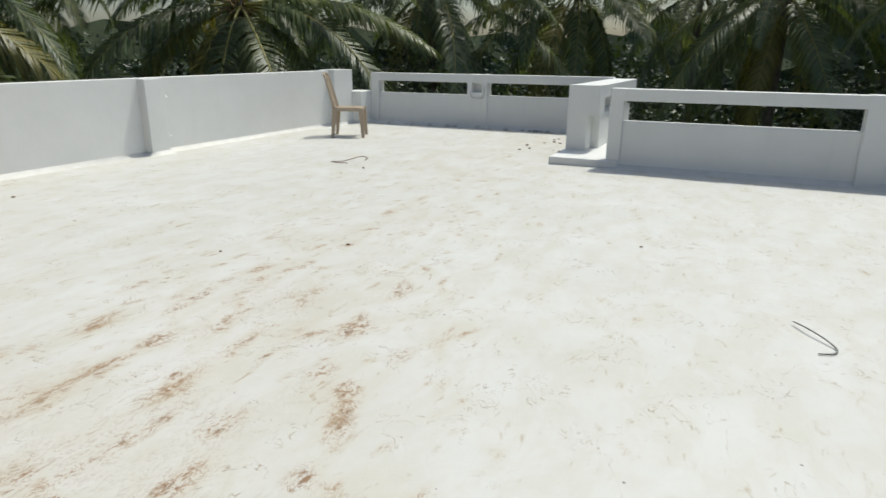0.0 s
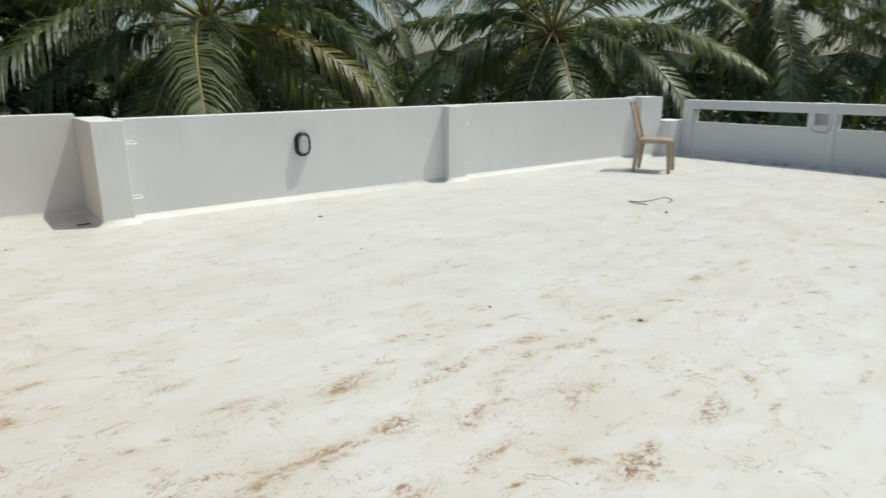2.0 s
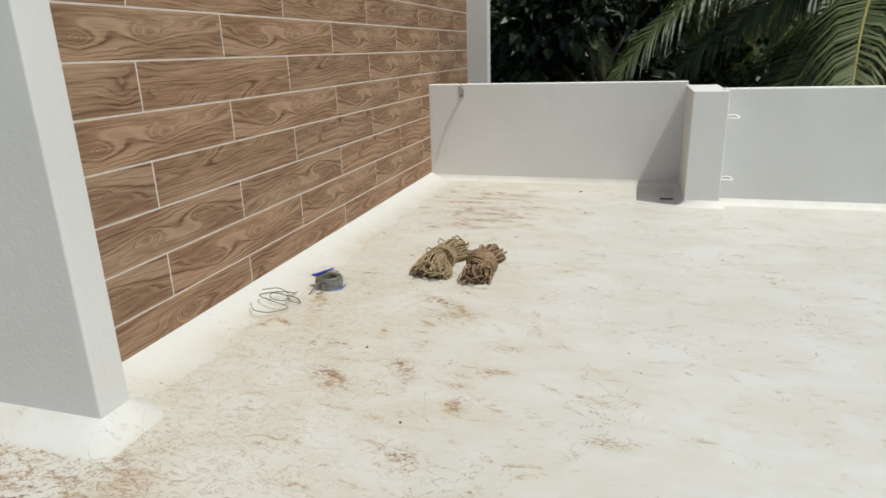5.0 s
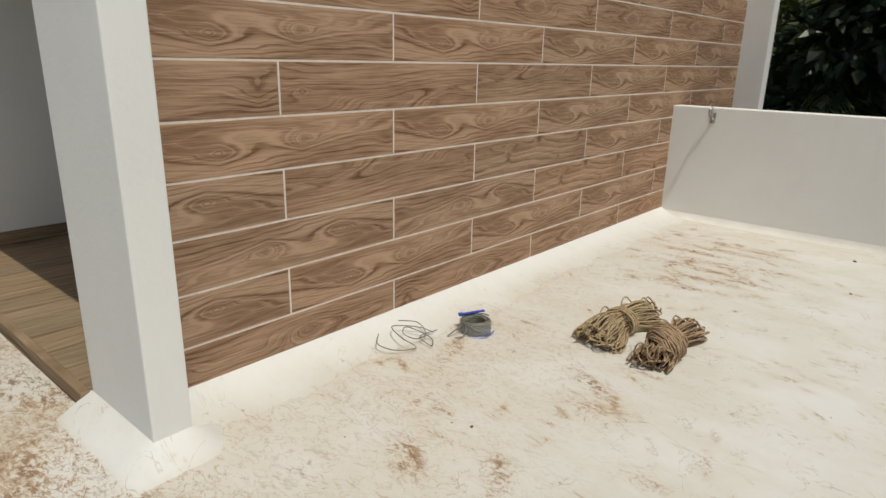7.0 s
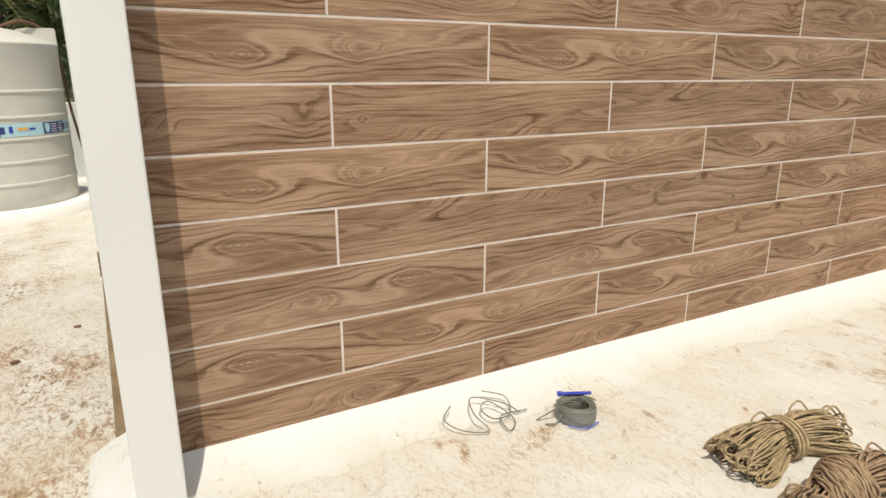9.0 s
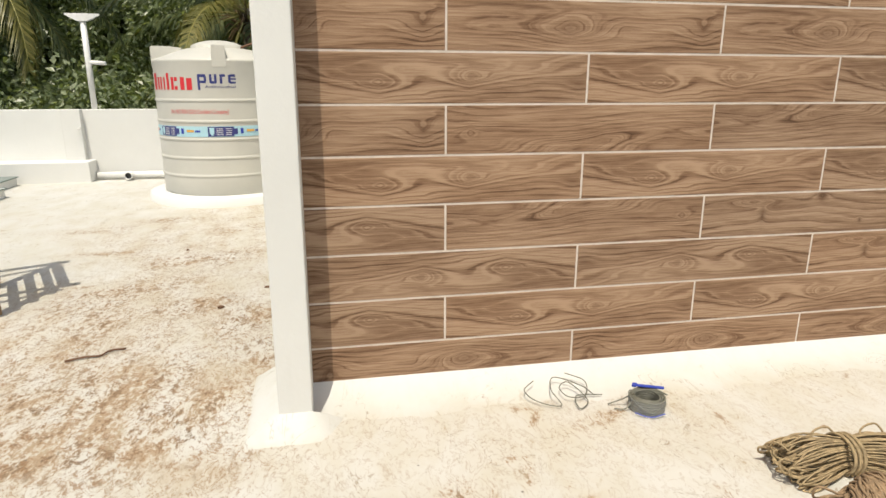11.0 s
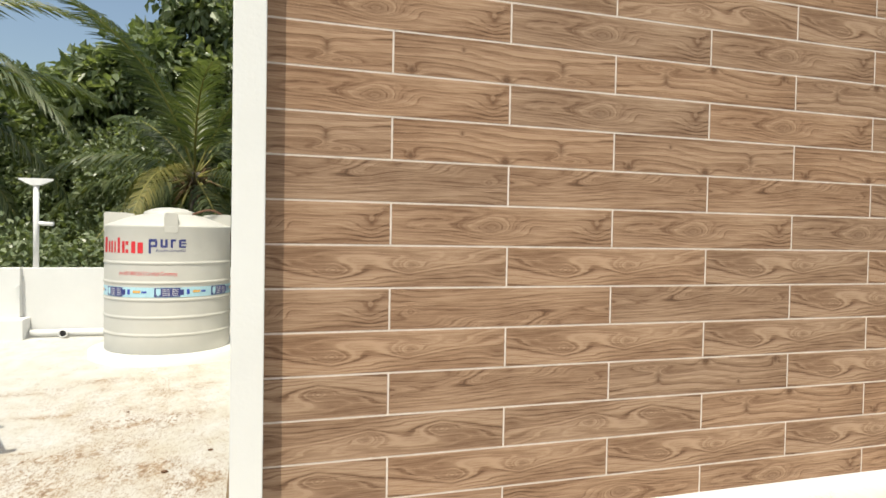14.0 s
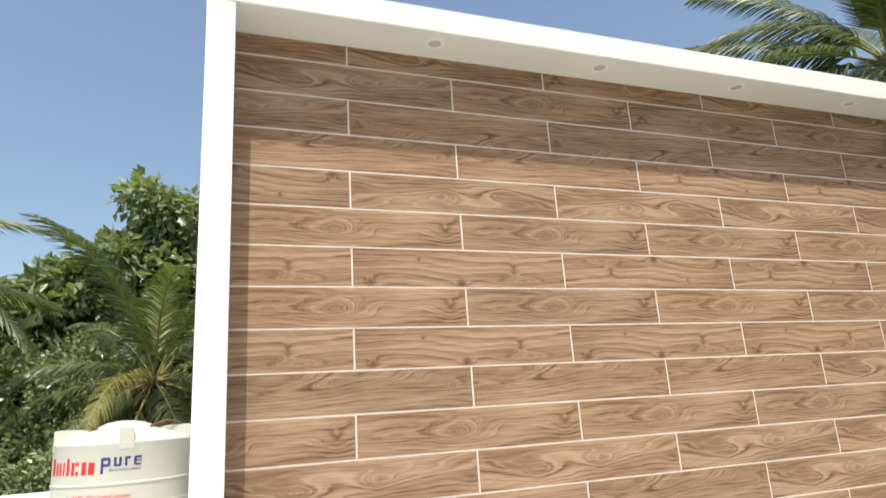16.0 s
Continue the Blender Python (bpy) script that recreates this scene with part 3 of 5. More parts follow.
for k in range(6):
    pier.faces.new((ends[0][k], ends[0][(k + 1) % 6], ends[1][(k + 1) % 6], ends[1][k]))
pier.faces.new(ends[0][::-1]), pier.faces.new(ends[1])
bmesh.ops.recalc_face_normals(pier, faces=pier.faces[:])
bmesh.ops.bevel(pier, geom=pier.edges[:], offset=0.006, segments=2, affect="EDGES")
for r in ((-2.047, -1.715, 8.12, 10.36, -0.2, 0.518), (-2.048, -1.672, 8.118, 10.56, 0.72, 0.873), (-2.046, -1.75, 9.6, 9.9, 0.517, 0.721)):
    box(pier, *r, bevel=0.006)
structure("wall_east_1", pier, PAINT, "white parapet with a slot and a stepped end pier", "parapet")
structure("step", boxes((-2.09, -1.30, 7.19, 8.9, -0.1, 0.09), bevel=0.012), PAINT, "low white step between the parapets", "step")
structure("wall_south", boxes((-2.7, 4.75, -7.75, -7.6, -0.2, 0.94)), PAINT, "white painted parapet at the back of the roof", "parapet")
structure("wall_east_2", boxes((4.6, 4.75, -7.6, 7.4, -0.2, 0.94)), PAINT, "white painted parapet", "parapet")
structure("pillar_4", boxes((0.12, 0.36, -7.62, -7.50, 0.2, 0.945)), PAINT, "white painted parapet pillar", "pillar")
structure("kerb", boxes((0.02, 4.6, -7.6, -7.28, -0.1, 0.275), bevel=0.015), PAINT, "low white kerb along the back parapet", "kerb")

# ---- structure: the stair room with the tiled wall ----
structure("column_1", boxes((-2.905, -2.772, -0.96, -0.476, -0.1, 3.615)), PAINT, "white painted column at the corner of the tiled wall", "column")
structure("column_2", boxes((-9.02, -8.86, -1.10, -0.476, -6.8, 3.615)), PAINT, "white painted column at the far end of the tiled wall", "column")
structure("beam", boxes((-9.03, -2.767, -0.95, -0.472, 3.61, 3.755)), PAINT, "white painted beam over the tiled wall", "beam")
structure("wall_tiled", boxes((-8.86, -2.905, -0.90, -0.7213, -0.2, 3.62), bevel=0), GROUT, "pale grouted wall under wood-look tiles", "wall")
structure("wall_side", boxes((-2.92, -2.725, -6.2, -3.22, -0.2, 3.5), (-2.90, -2.78, -3.22, -0.96, 2.0, 3.6), (-2.90, -2.78, -6.2, -3.0, 3.5, 3.62)), PAINT, "white painted side wall with an open doorway", "wall")
structure("wall_inside_west", boxes((-6.0, -5.85, -3.217, -0.9, -0.2, 3.1)), PAINT, "white painted inner wall of the stair room", "wall")
structure("wall_inside_south", boxes((-6.0, -2.728, -3.37, -3.217, -0.2, 3.1)), PAINT, "white painted inner wall of the stair room beside the doorway", "wall")
structure("wall_back_west", boxes((-9.0, -8.85, -6.2, -1.1, -6.8, 3.6)), PAINT, "white painted back wall of the stair room", "wall")
structure("wall_back_south", boxes((-9.0, -2.7, -6.35, -6.2, -0.2, 3.6)), PAINT, "white painted back wall of the stair room", "wall")
structure("ceiling", boxes((-6.0, -2.90, -3.4, -0.8, 2.95, 3.1)), PAINT, "white painted ceiling of the stair room", "ceiling")
structure("roof", boxes((-9.02, -2.78, -6.4, -0.94, 3.6, 3.75)), CEMENT, "flat concrete roof of the stair room", "roof")

# coved skirts where the coating turns up the walls
COVE = [(0.0, 0.07), (0.02, 0.055), (0.07, 0.028), (0.15, 0.012), (0.27, -0.006)]
FOOT = [(0.0, 0.066), (0.010, 0.060), (0.060, 0.034), (0.100, 0.012), (0.138, -0.006)]
SMALL = [(0.0, 0.05), (0.010, 0.032), (0.025, 0.014), (0.06, -0.008)]
def cove(name, profile, line, label, soft=1.0, rag=1.0, ease=0.0):
    """A turned-up edge of the floor coating, with a ragged outer edge that takes the floor's dust."""
    pts = [Vector(line[0])]
    for a, b in zip(line, line[1:]):
        a, b = Vector(a), Vector(b)
        n = max(1, round((b - a).length / 0.05))
        pts += [a.lerp(b, (k + 1) / n) for k in range(n)]
    bm = bmesh.new()
    rows = []
    for i, p in enumerate(pts):
        d0 = (pts[i] - pts[i - 1]).normalized() if i else (pts[1] - pts[0]).normalized()
        d1 = (pts[i + 1] - pts[i]).normalized() if i + 1 < len(pts) else d0
        n = Vector((-d0.y, d0.x)) + Vector((-d1.y, d1.x))
        n.normalize()
        n /= max(0.6, n.dot(Vector((-d0.y, d0.x))))
        row = []
        grow = min(1.0, 0.05 + i * 0.05 / ease) if ease else 1.0
        for k, (o, u) in enumerate(profile):
            o, u = o * grow, -0.006 + (u + 0.006) * grow
            g = o * (1 + rag * 0.28 * noise.noise((p.x * 4, p.y * 4, 1.0)) + rag * 0.14 * noise.noise((p.x * 15, p.y * 15, 3.0)))
            row.append(bm.verts.new((p.x + n.x * g, p.y + n.y * g, u + 0.004 * noise.noise((p.x * 9, p.y * 9, o * 20)) * (k > 0))))
        rows.append(row)
    for a, b in zip(rows, rows[1:]):
        for k in range(len(profile) - 1):
            bm.faces.new((a[k], a[k + 1], b[k + 1], b[k])).smooth = True
    bmesh.ops.recalc_face_normals(bm, faces=bm.faces[:])
    bm.verts.index_update()
    ob = structure(name, bm, FLOOR, label, "skirting")
    me = ob.data
    wide = len(profile) - 1
    fade = [-1.0, -1.0, -0.85, -0.4, 0.25][-len(profile):]
    vals = []
    for k, v in enumerate(me.vertices):
        m = k % len(profile)
        vals.append(fade[m] * soft + (dirt_at(v.co.x, v.co.y) * 0.8 if m == wide else 0.0))
    me.attributes.new("dirt", "FLOAT", "POINT").data.foreach_set("value", vals)
    return ob


cove("skirt_1", COVE, [(-7.34, -0.722), (-2.90, -0.722)], "clean white cove along the foot of the tiled wall")
cove("skirt_2", FOOT, [(-3.03, -0.52), (-2.905, -0.476), (-2.772, -0.476), (-2.772, -0.97)], "white cove round the foot of the column", 0.45, 0.3, 0.15)
structure("skirt_3", sweep(SMALL, [(-7.34, -0.74), (-7.34, 1.645), (-6.575, 1.645), (-6.575, 1.905), (-6.69, 1.905), (-6.69, 5.495), (-6.575, 5.495), (-6.575, 5.77), (-6.69, 5.77), (-6.69, 9.42), (-6.575, 9.42), (-6.575, 9.99), (-6.40, 9.99), (-6.40, 10.35), (-6.24, 10.385), (-2.05, 10.385)][::-1]), COAT, "white cove along the foot of the parapet", "skirting")
structure("skirt_4", sweep(SMALL, [(-1.44, 7.3), (-1.44, 7.22), (-1.29, 7.22), (-1.29, 7.25), (4.6, 7.25)][::-1]), COAT, "white cove along the foot of the parapet", "skirting")
structure("skirt_5", sweep(SMALL, [(-2.66, -7.6), (4.6, -7.6)]), COAT, "white cove along the foot of the back parapet", "skirting")

# ---- vegetation ----
rng = random.Random(7)


def frond_mesh(seed, length, bend, droop):
    """One coconut leaf: a curved stalk with two rows of hanging leaflets. Returns a bmesh for the leaflets and one for the stalk."""
    r = random.Random(seed)
    n = 40
    pts, p, ang = [], Vector((0, 0, 0)), 0.0
    side = r.uniform(-0.12, 0.12)
    for i in range(n + 1):
        pts.append(p.copy())
        t = i / n
        ang = -bend * t ** 1.35
        p = p + Vector((math.cos(ang), side * t, math.sin(ang))).normalized() * (length / n)
    stalk = bmesh.new()
    tube(stalk, pts[::2], 0.035, 5, taper=0.006)
    leaf = bmesh.new()
    pairs = 84
    for k in range(pairs):
        t = 0.16 + 0.84 * k / (pairs - 1)
        f = t * n
        i = min(n - 1, int(f))
        base = pts[i].lerp(pts[i + 1], f - i)
        d = (pts[i + 1] - pts[i]).normalized()
        up = Vector((0, 1, 0)).cross(d) * -1
        up = Vector((-d.z, 0, d.x)).normalized()
        ln = length * 0.215 * (math.sin(math.pi * (0.12 + 0.82 * t)) ** 0.7) * r.uniform(0.82, 1.1)
        for s in (-1, 1):
            if r.random() < 0.05:
                continue
            out = Vector((0, s, 0))
            way = (out * 0.75 + d * (0.55 + 0.5 * t) + up * (0.30 - 0.1 * t + r.uniform(-0.12, 0.12))).normalized()
            wide = d * 0.027
            q, prev = base.copy(), None
            fall = droop * r.uniform(0.7, 1.3)
            for m in range(4):
                w = (0.7, 1.0, 0.75, 0.06)[m]
                row = (leaf.verts.new(q - wide * w), leaf.verts.new(q + wide * w))
                if prev:
                    fc = leaf.faces.new((prev[0], prev[1], row[1], row[0]))
                    fc.smooth = True
                prev = row
                q = q + way * ln / 3
                way = (way + Vector((0, 0, -fall))).normalized()
    return leaf, stalk


FRONDS = []
for k, (ln, bend, droop) in enumerate(((4.8, 0.9, 0.6), (5.0, 1.25, 0.9), (4.5, 1.5, 1.1), (4.9, 0.7, 0.8), (4.2, 1.1, 1.4), (5.0, 1.0, 1.0))):
    lf, st = frond_mesh(20 + k, ln, bend, droop)
    ml, ms = bpy.data.meshes.new("frond"), bpy.data.meshes.new("stalk")
    lf.to_mesh(ml), st.to_mesh(ms)
    lf.free(), st.free()
    md = ml.copy()
    ml.materials.append(PALM), md.materials.append(PALM_DRY), ms.materials.append(RACHIS)
    FRONDS.append((ml, md, ms))


bm = bmesh.new()
bmesh.ops.create_icosphere(bm, subdivisions=2, radius=0.115, matrix=Matrix.Diagonal((1, 1, 1.25, 1)))
NUT = bpy.data.meshes.new("coconut")
bm.to_mesh(NUT)
bm.free()
NUT.materials.append(RACHIS)


def coconut_palm(x, y, crown, seed, count=30, size=1.0, extra=(), low=-60):
    """A coconut palm whose crown's heart stands at height crown; extra: fronds given as (azimuth, lift, kind, dry)."""
    r = random.Random(seed)
    base = thing("coconut_palm", "tall coconut palm with long arching green fronds", "palm tree", (x, y, -6.8), group="coconut palms round the house")
    h = crown + 6.8
    bm = bmesh.new()
    lean = (r.uniform(-0.6, 0.6), r.uniform(-0.6, 0.6))
    pts = [(lean[0] * (t - 1) * (1 - t) * 2, lean[1] * (t - 1) * (1 - t) * 2, h * t) for t in [i / 26 for i in range(27)]]
    tube(bm, pts, 0.19, 10, taper=0.115)
    part("trunk", bm, BARK, base)
    bm = bmesh.new()
    for k in range(36):
        a, e = r.uniform(0, 6.28), r.uniform(-0.9, 1.2)
        d = Vector((math.cos(a) * math.cos(e), math.sin(a) * math.cos(e), math.sin(e)))
        tube(bm, [Vector((0, 0, h - 0.35)) + d * 0.1, Vector((0, 0, h - 0.2)) + d * 0.35, Vector((0, 0, h - 0.35)) + d * r.uniform(0.5, 0.85)], 0.035, 4, taper=0.008)
    part("heart", bm, FIBRE, base, "brown fibrous heart of the crown")
    for k in range(r.choice((0, 5, 8))):
        a = r.uniform(0, 6.28)
        nut = new("coconut", NUT)
        nut.parent = base
        nut.matrix_basis = pose(0.33 * math.cos(a), 0.33 * math.sin(a), h - r.uniform(0.25, 0.7), r.uniform(0, 40), 0, r.uniform(0, 360))
    rows = list(extra)
    for k in range(count):
        q = (k + 0.5) / count
        rows.append((k * 137.5 + r.uniform(-14, 14), 80 - (80 - low) * q ** 0.95 + r.uniform(-9, 9), r.randrange(len(FRONDS)), r.random() < (0.04 + 0.4 * max(0, q - 0.72))))
    for az, lift, kind, dry in rows:
        ml, md, ms = FRONDS[kind]
        leafy = new("frond", md if dry else ml)
        leafy.parent = base
        s = size * r.uniform(0.85, 1.1)
        leafy.matrix_basis = pose(0.0, 0.0, h - 0.1, 0, 0, az) @ pose(0, 0, 0, r.uniform(-14, 14), -lift, 0) @ Matrix.Diagonal((s, s, s, 1))
        stem = new("stalk", ms)
        stem.parent = leafy
    return base


# west and north side, then the back and behind the stair room
for row in (
    (-12.7, 4.85, 2.35, 1, 26, 1.15, ((-22, -48, 3, True), (20, 12, 1, False), (-60, 8, 1, False), (-40, -20, 5, False), (45, -25, 5, False))),
    (-11.2, 12.4, 2.4, 2, 28, 1.1, ((-60, -25, 1, False), (-10, 0, 1, False))), (-8.4, 16.9, 3.15, 3), (-5.0, 20.0, 3.25, 4), (0.6, 20.5, 3.0, 5),
    (-16.5, 9.0, 3.8, 6), (5.5, 18.5, 3.4, 7), (9.5, 16.0, 3.2, 8), (-18.0, 3.0, 4.4, 9), (-15.0, 15.5, 3.4, 10, 22), (-2.0, 26.0, 3.6, 12, 22),
    (-16.0, -1.5, 3.0, 13), (4.0, 26.5, 4.8, 14),
    (4.3, -11.8, 4.3, 15, 20, 0.95, ((150, -8, 1, True), (165, 15, 1, False), (176, -22, 5, False), (140, -30, 1, True)), -25), (-1.7, -12.0, 2.7, 16, 26, 0.8), (6.5, -13.5, 4.2, 17), (-15.4, -5.2, 7.9, 18, 36, 1.02), (-6.5, -15.5, 3.4, 19), (11.5, -11.0, 4.0, 20)):
    coconut_palm(*row)


def leaf_cloud(name, mat, centres, count, size, seed, shell=0.55):
    """Many folded leaves scattered in lumps; centres: rows of x, y, z, radius, flattening."""
    r = np.random.RandomState(seed)
    c = np.array(centres, float)
    weight = c[:, 3] ** 2
    pick = r.choice(len(c), count, p=weight / weight.sum())
    d = r.normal(size=(count, 3))
    d /= np.linalg.norm(d, axis=1)[:, None]
    rad = c[pick, 3] * (shell + (1 - shell) * r.rand(count)) * (0.85 + 0.3 * r.rand(count))
    pos = c[pick, :3] + d * rad[:, None] * np.stack([np.ones(count), np.ones(count), c[pick, 4]], 1)
    way = d + r.normal(size=(count, 3)) * 0.7 + np.array([0, 0, -0.35])
    way /= np.linalg.norm(way, axis=1)[:, None]
    side = np.cross(way, r.normal(size=(count, 3)) * 0.6 + np.array([0, 0, 1.0]))
    side /= np.linalg.norm(side, axis=1)[:, None]
    nrm = np.cross(side, way)
    s = size * (0.55 + 0.9 * r.rand(count))[:, None]
    a, tip = pos, pos + way * s - nrm * s * 0.12
    mid = pos + way * s * 0.45
    l, q = mid + side * s * 0.3 + nrm * s * 0.08, mid - side * s * 0.3 + nrm * s * 0.08
    verts = np.stack([a, l, tip, q], 1).reshape(-1, 3)
    idx = np.arange(count)[:, None] * 4
    faces = np.concatenate([idx + np.array([[0, 1, 2]]), idx + np.array([[0, 2, 3]])], 0)
    me = bpy.data.meshes.new(name)
    me.from_pydata(verts.tolist(), [], faces.tolist())
    me.materials.append(mat)
    return new(name, me)


def ring_lumps(seed, count, near, far, low, high, big):
    r = random.Random(seed)
    out = []
    for k in range(count):
        a, d = r.uniform(0, 2 * math.pi), r.uniform(near, far)
        x, y = -2 + d * math.cos(a), 1.5 + 1.15 * d * math.sin(a)
        if -9.8 < x < 6.5 and -9.5 < y < 12.5 or y < -8 and x > -9 and near < 20:
            continue
        out.append((x, y, r.uniform(low, high), r.uniform(*big), r.uniform(0.7, 1.0)))
    return out


tagged(leaf_cloud("undergrowth", SHADE, ring_lumps(1, 300, 11, 24, -5.5, 0.0, (1.2, 2.2)), 120000, 0.17, 1), "dense undergrowth round the house, deep shade put into its leaf colour", "undergrowth", kind="stuff")
tagged(leaf_cloud("far_wood", BUSH, ring_lumps(2, 460, 24, 44, -5.5, 0.4, (1.8, 3.0)), 150000, 0.30, 2), "dense trees behind the palms, shade put into their leaf colour", "trees", kind="stuff")


r = random.Random(41)
shrub = [(r.uniform(-6, 9), r.uniform(-17.0, -13.2), r.uniform(-2.5, 3.2), r.uniform(0.7, 1.5), r.uniform(0.7, 1.0)) for k in range(120)]
shrub += [(r.uniform(-3.5, 8), r.uniform(-12.6, -9.6), r.uniform(-2.5, 1.3), r.uniform(0.5, 1.0), r.uniform(0.7, 1.0)) for k in range(110)]
tagged(leaf_cloud("shrubs", LEAF, shrub, 190000, 0.115, 41), "sunlit green shrubs beyond the back parapet", "shrubs", kind="stuff")


def broadleaf_tree(x, y, top, spread, seed, leaves=5200, mat=LEAF, lumpy=44, leaf=0.27):
    r = random.Random(seed)
    base = thing("broadleaf_tree", "tall leafy broadleaf tree behind the back parapet", "tree", (x, y, -6.8))
    h = top + 6.8
    bm = bmesh.new()
    tube(bm, spline([(0, 0, 0), (0.2, 0.1, h * 0.3), (0.0, 0.3, h * 0.6), (0.2, 0.0, h * 0.93)], 5), 0.28, 9, taper=0.04)
    part("trunk", bm, BARK, base)
    lumps = []
    for k in range(lumpy):
        a, z = r.uniform(0, 6.28), h * r.uniform(0.42, 0.97)
        reach = spread * (1.1 - abs(z / h - 0.6) * 1.9) * r.uniform(0.5, 1.0)
        tip = Vector((math.cos(a) * reach, math.sin(a) * reach, z))
        bm = bmesh.new()
        tube(bm, spline([(0.1, 0.1, z * 0.82), tip * 0.5 + Vector((0, 0, z * 0.42)), tip], 4), 0.07, 5, taper=0.015)
        part("limb", bm, BARK, base)
        lumps.append((*tip, r.uniform(0.55, 1.05), 0.75))
    crown = leaf_cloud("crown", mat, lumps, leaves, leaf, seed, 0.35)
    crown.parent = base
    return base


broadleaf_tree(-1.9, -18.0, 8.8, 4.5, 31, 34000, LEAF, 130, 0.30)
broadleaf_tree(1.6, -18.5, 6.0, 4.2, 32, 14000)
broadleaf_tree(6.5, -19.0, 3.6, 3.5, 33)
# the west tree takes the darkened leaves, its shade is in their colour
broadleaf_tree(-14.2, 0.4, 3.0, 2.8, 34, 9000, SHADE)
broadleaf_tree(0.9, -17.4, 6.0, 3.8, 35, 22000, LEAF, 80, 0.28)
broadleaf_tree(4.6, -16.5, 5.0, 3.6, 36, 12000)
broadleaf_tree(-5.5, -17.0, 4.5, 3.6, 37, 9000)

# the dense mass of trees beyond, closing the view down to the ground; its shade is in the dark colour
bm = bmesh.new()
ring = []
for k in range(180):
    a = 2 * math.pi * k / 180
    rad = 46 + 5 * noise.noise((math.cos(a) * 5, math.sin(a) * 5, 0.3))
    top = 3.0 + 1.6 * noise.noise((math.cos(a) * 9, math.sin(a) * 9, 4.0)) + 0.9 * noise.noise((math.cos(a) * 31, math.sin(a) * 31, 8.0))
    col = []
    for m in range(9):
        t = m / 8
        rr = rad + 1.3 * noise.noise((math.cos(a) * 22, math.sin(a) * 22, t * 7)) + 3 * t * t
        col.append(bm.verts.new((-2 + rr * math.cos(a), 1.5 + rr * math.sin(a), -7 + (top + 7) * t)))
    ring.append(col)
for k in range(180):
    p, q = ring[k], ring[(k + 1) % 180]
    for m in range(8):
        bm.faces.new((p[m], q[m], q[m + 1], p[m + 1]))
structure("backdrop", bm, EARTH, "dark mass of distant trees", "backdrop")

# ---- tiles on the stair room wall ----
TILE_L, TILE_H, GAP = 1.204, 0.204, 0.009
tile_meshes = {}


def tile_mesh(x0, x1, z0, z1, mat, depth=0.017):
    """A tile between the given edges, counted from the middle of the whole tile that it is cut from."""
    key = (*(round(v, 3) for v in (x0, x1, z0, z1)), mat.name)
    if key not in tile_meshes:
        bm = bmesh.new()
        box(bm, x0, x1, -depth / 2, depth / 2, z0, z1, bevel=0.0012)
        me = bpy.data.meshes.new("tile")
        bm.to_mesh(me)
        bm.free()
        me.materials.append(mat)
        tile_meshes[key] = me
    return tile_meshes[key]


# which of the four prints each row shows, from the corner column on (capital: laid upside down); the last one goes on
PRINTS = {"e": "eyes", "a": "arrows", "k": "knot", "s": "spots"}
LAID = ("KKk", "Eeee", "EESs", "EaSe", "eeee", "kAae", "eeee", "kkkk", "aaae", "ssss", "kkkk", "ssSS", "kkkk", "SEEe", "aaSS", "eAAa", "ekKk", "eeKe")
tiled = bpy.data.objects["wall_tiled"]
for row, laid in enumerate(LAID):
    low = 0.019 + TILE_H * row
    z0, z1 = max(low, 0.055), min(low + TILE_H, 3.61)
    start = -2.283 if row % 2 else -2.885
    for k in range(6):
        right, left = start - TILE_L * k, start - TILE_L * (k + 1)
        cx, cz = (right + left) / 2, low + TILE_H / 2
        xa, xb = max(left, -8.86) + GAP / 2 - cx, min(right, -2.90) - GAP / 2 - cx
        za, zb = z0 + GAP / 2 - cz, z1 - GAP / 2 - cz
        if xb - xa < 0.03:
            continue
        kind = laid[min(k, len(laid) - 1)]
        over = kind.isupper()
        if over:
            xa, xb, za, zb = -xb, -xa, -zb, -za
        ob = new("tile", tile_mesh(xa, xb, za, zb, WALNUT[PRINTS[kind.lower()]]))
        ob.parent = tiled
        ob.matrix_basis = pose(cx, -0.7285, cz, 0, 180 if over else 0, 0)
# ---- things ----

# floor inside the doorway
inside = structure("floor_inside", boxes((-5.85, -2.755, -3.22, -0.90, -0.05, 0.052), bevel=0), GROUT, "grouted bed under the wood-look floor tiles", "floor")
for row in range(12):
    y0 = -3.22 + 0.2 * row
    cuts = [-2.77, -3.35 if row % 2 else -3.95, -4.55 if row % 2 else -5.15, -5.85]
    for a, b in zip(cuts, cuts[1:]):
        ob = new("floor_tile", tile_mesh((b - a + 0.003) / 2, (a - b - 0.003) / 2, -0.0985, 0.0985, PLANK, 0.012))
        ob.parent = inside
        ob.matrix_basis = pose((a + b) / 2, y0 + 0.1, 0.054, 90, 0, 0)
structure("threshold", boxes((-2.769, -2.732, -3.218, -0.97, -0.03, 0.066), bevel=0.004), PLANK, "wood-look edge tile along the doorway", "threshold")
structure("baseboard", boxes((-5.85, -2.72, -3.222, -3.205, 0.0, 0.165), bevel=0.002), PLANK, "brown wood-look tile baseboard", "baseboard")


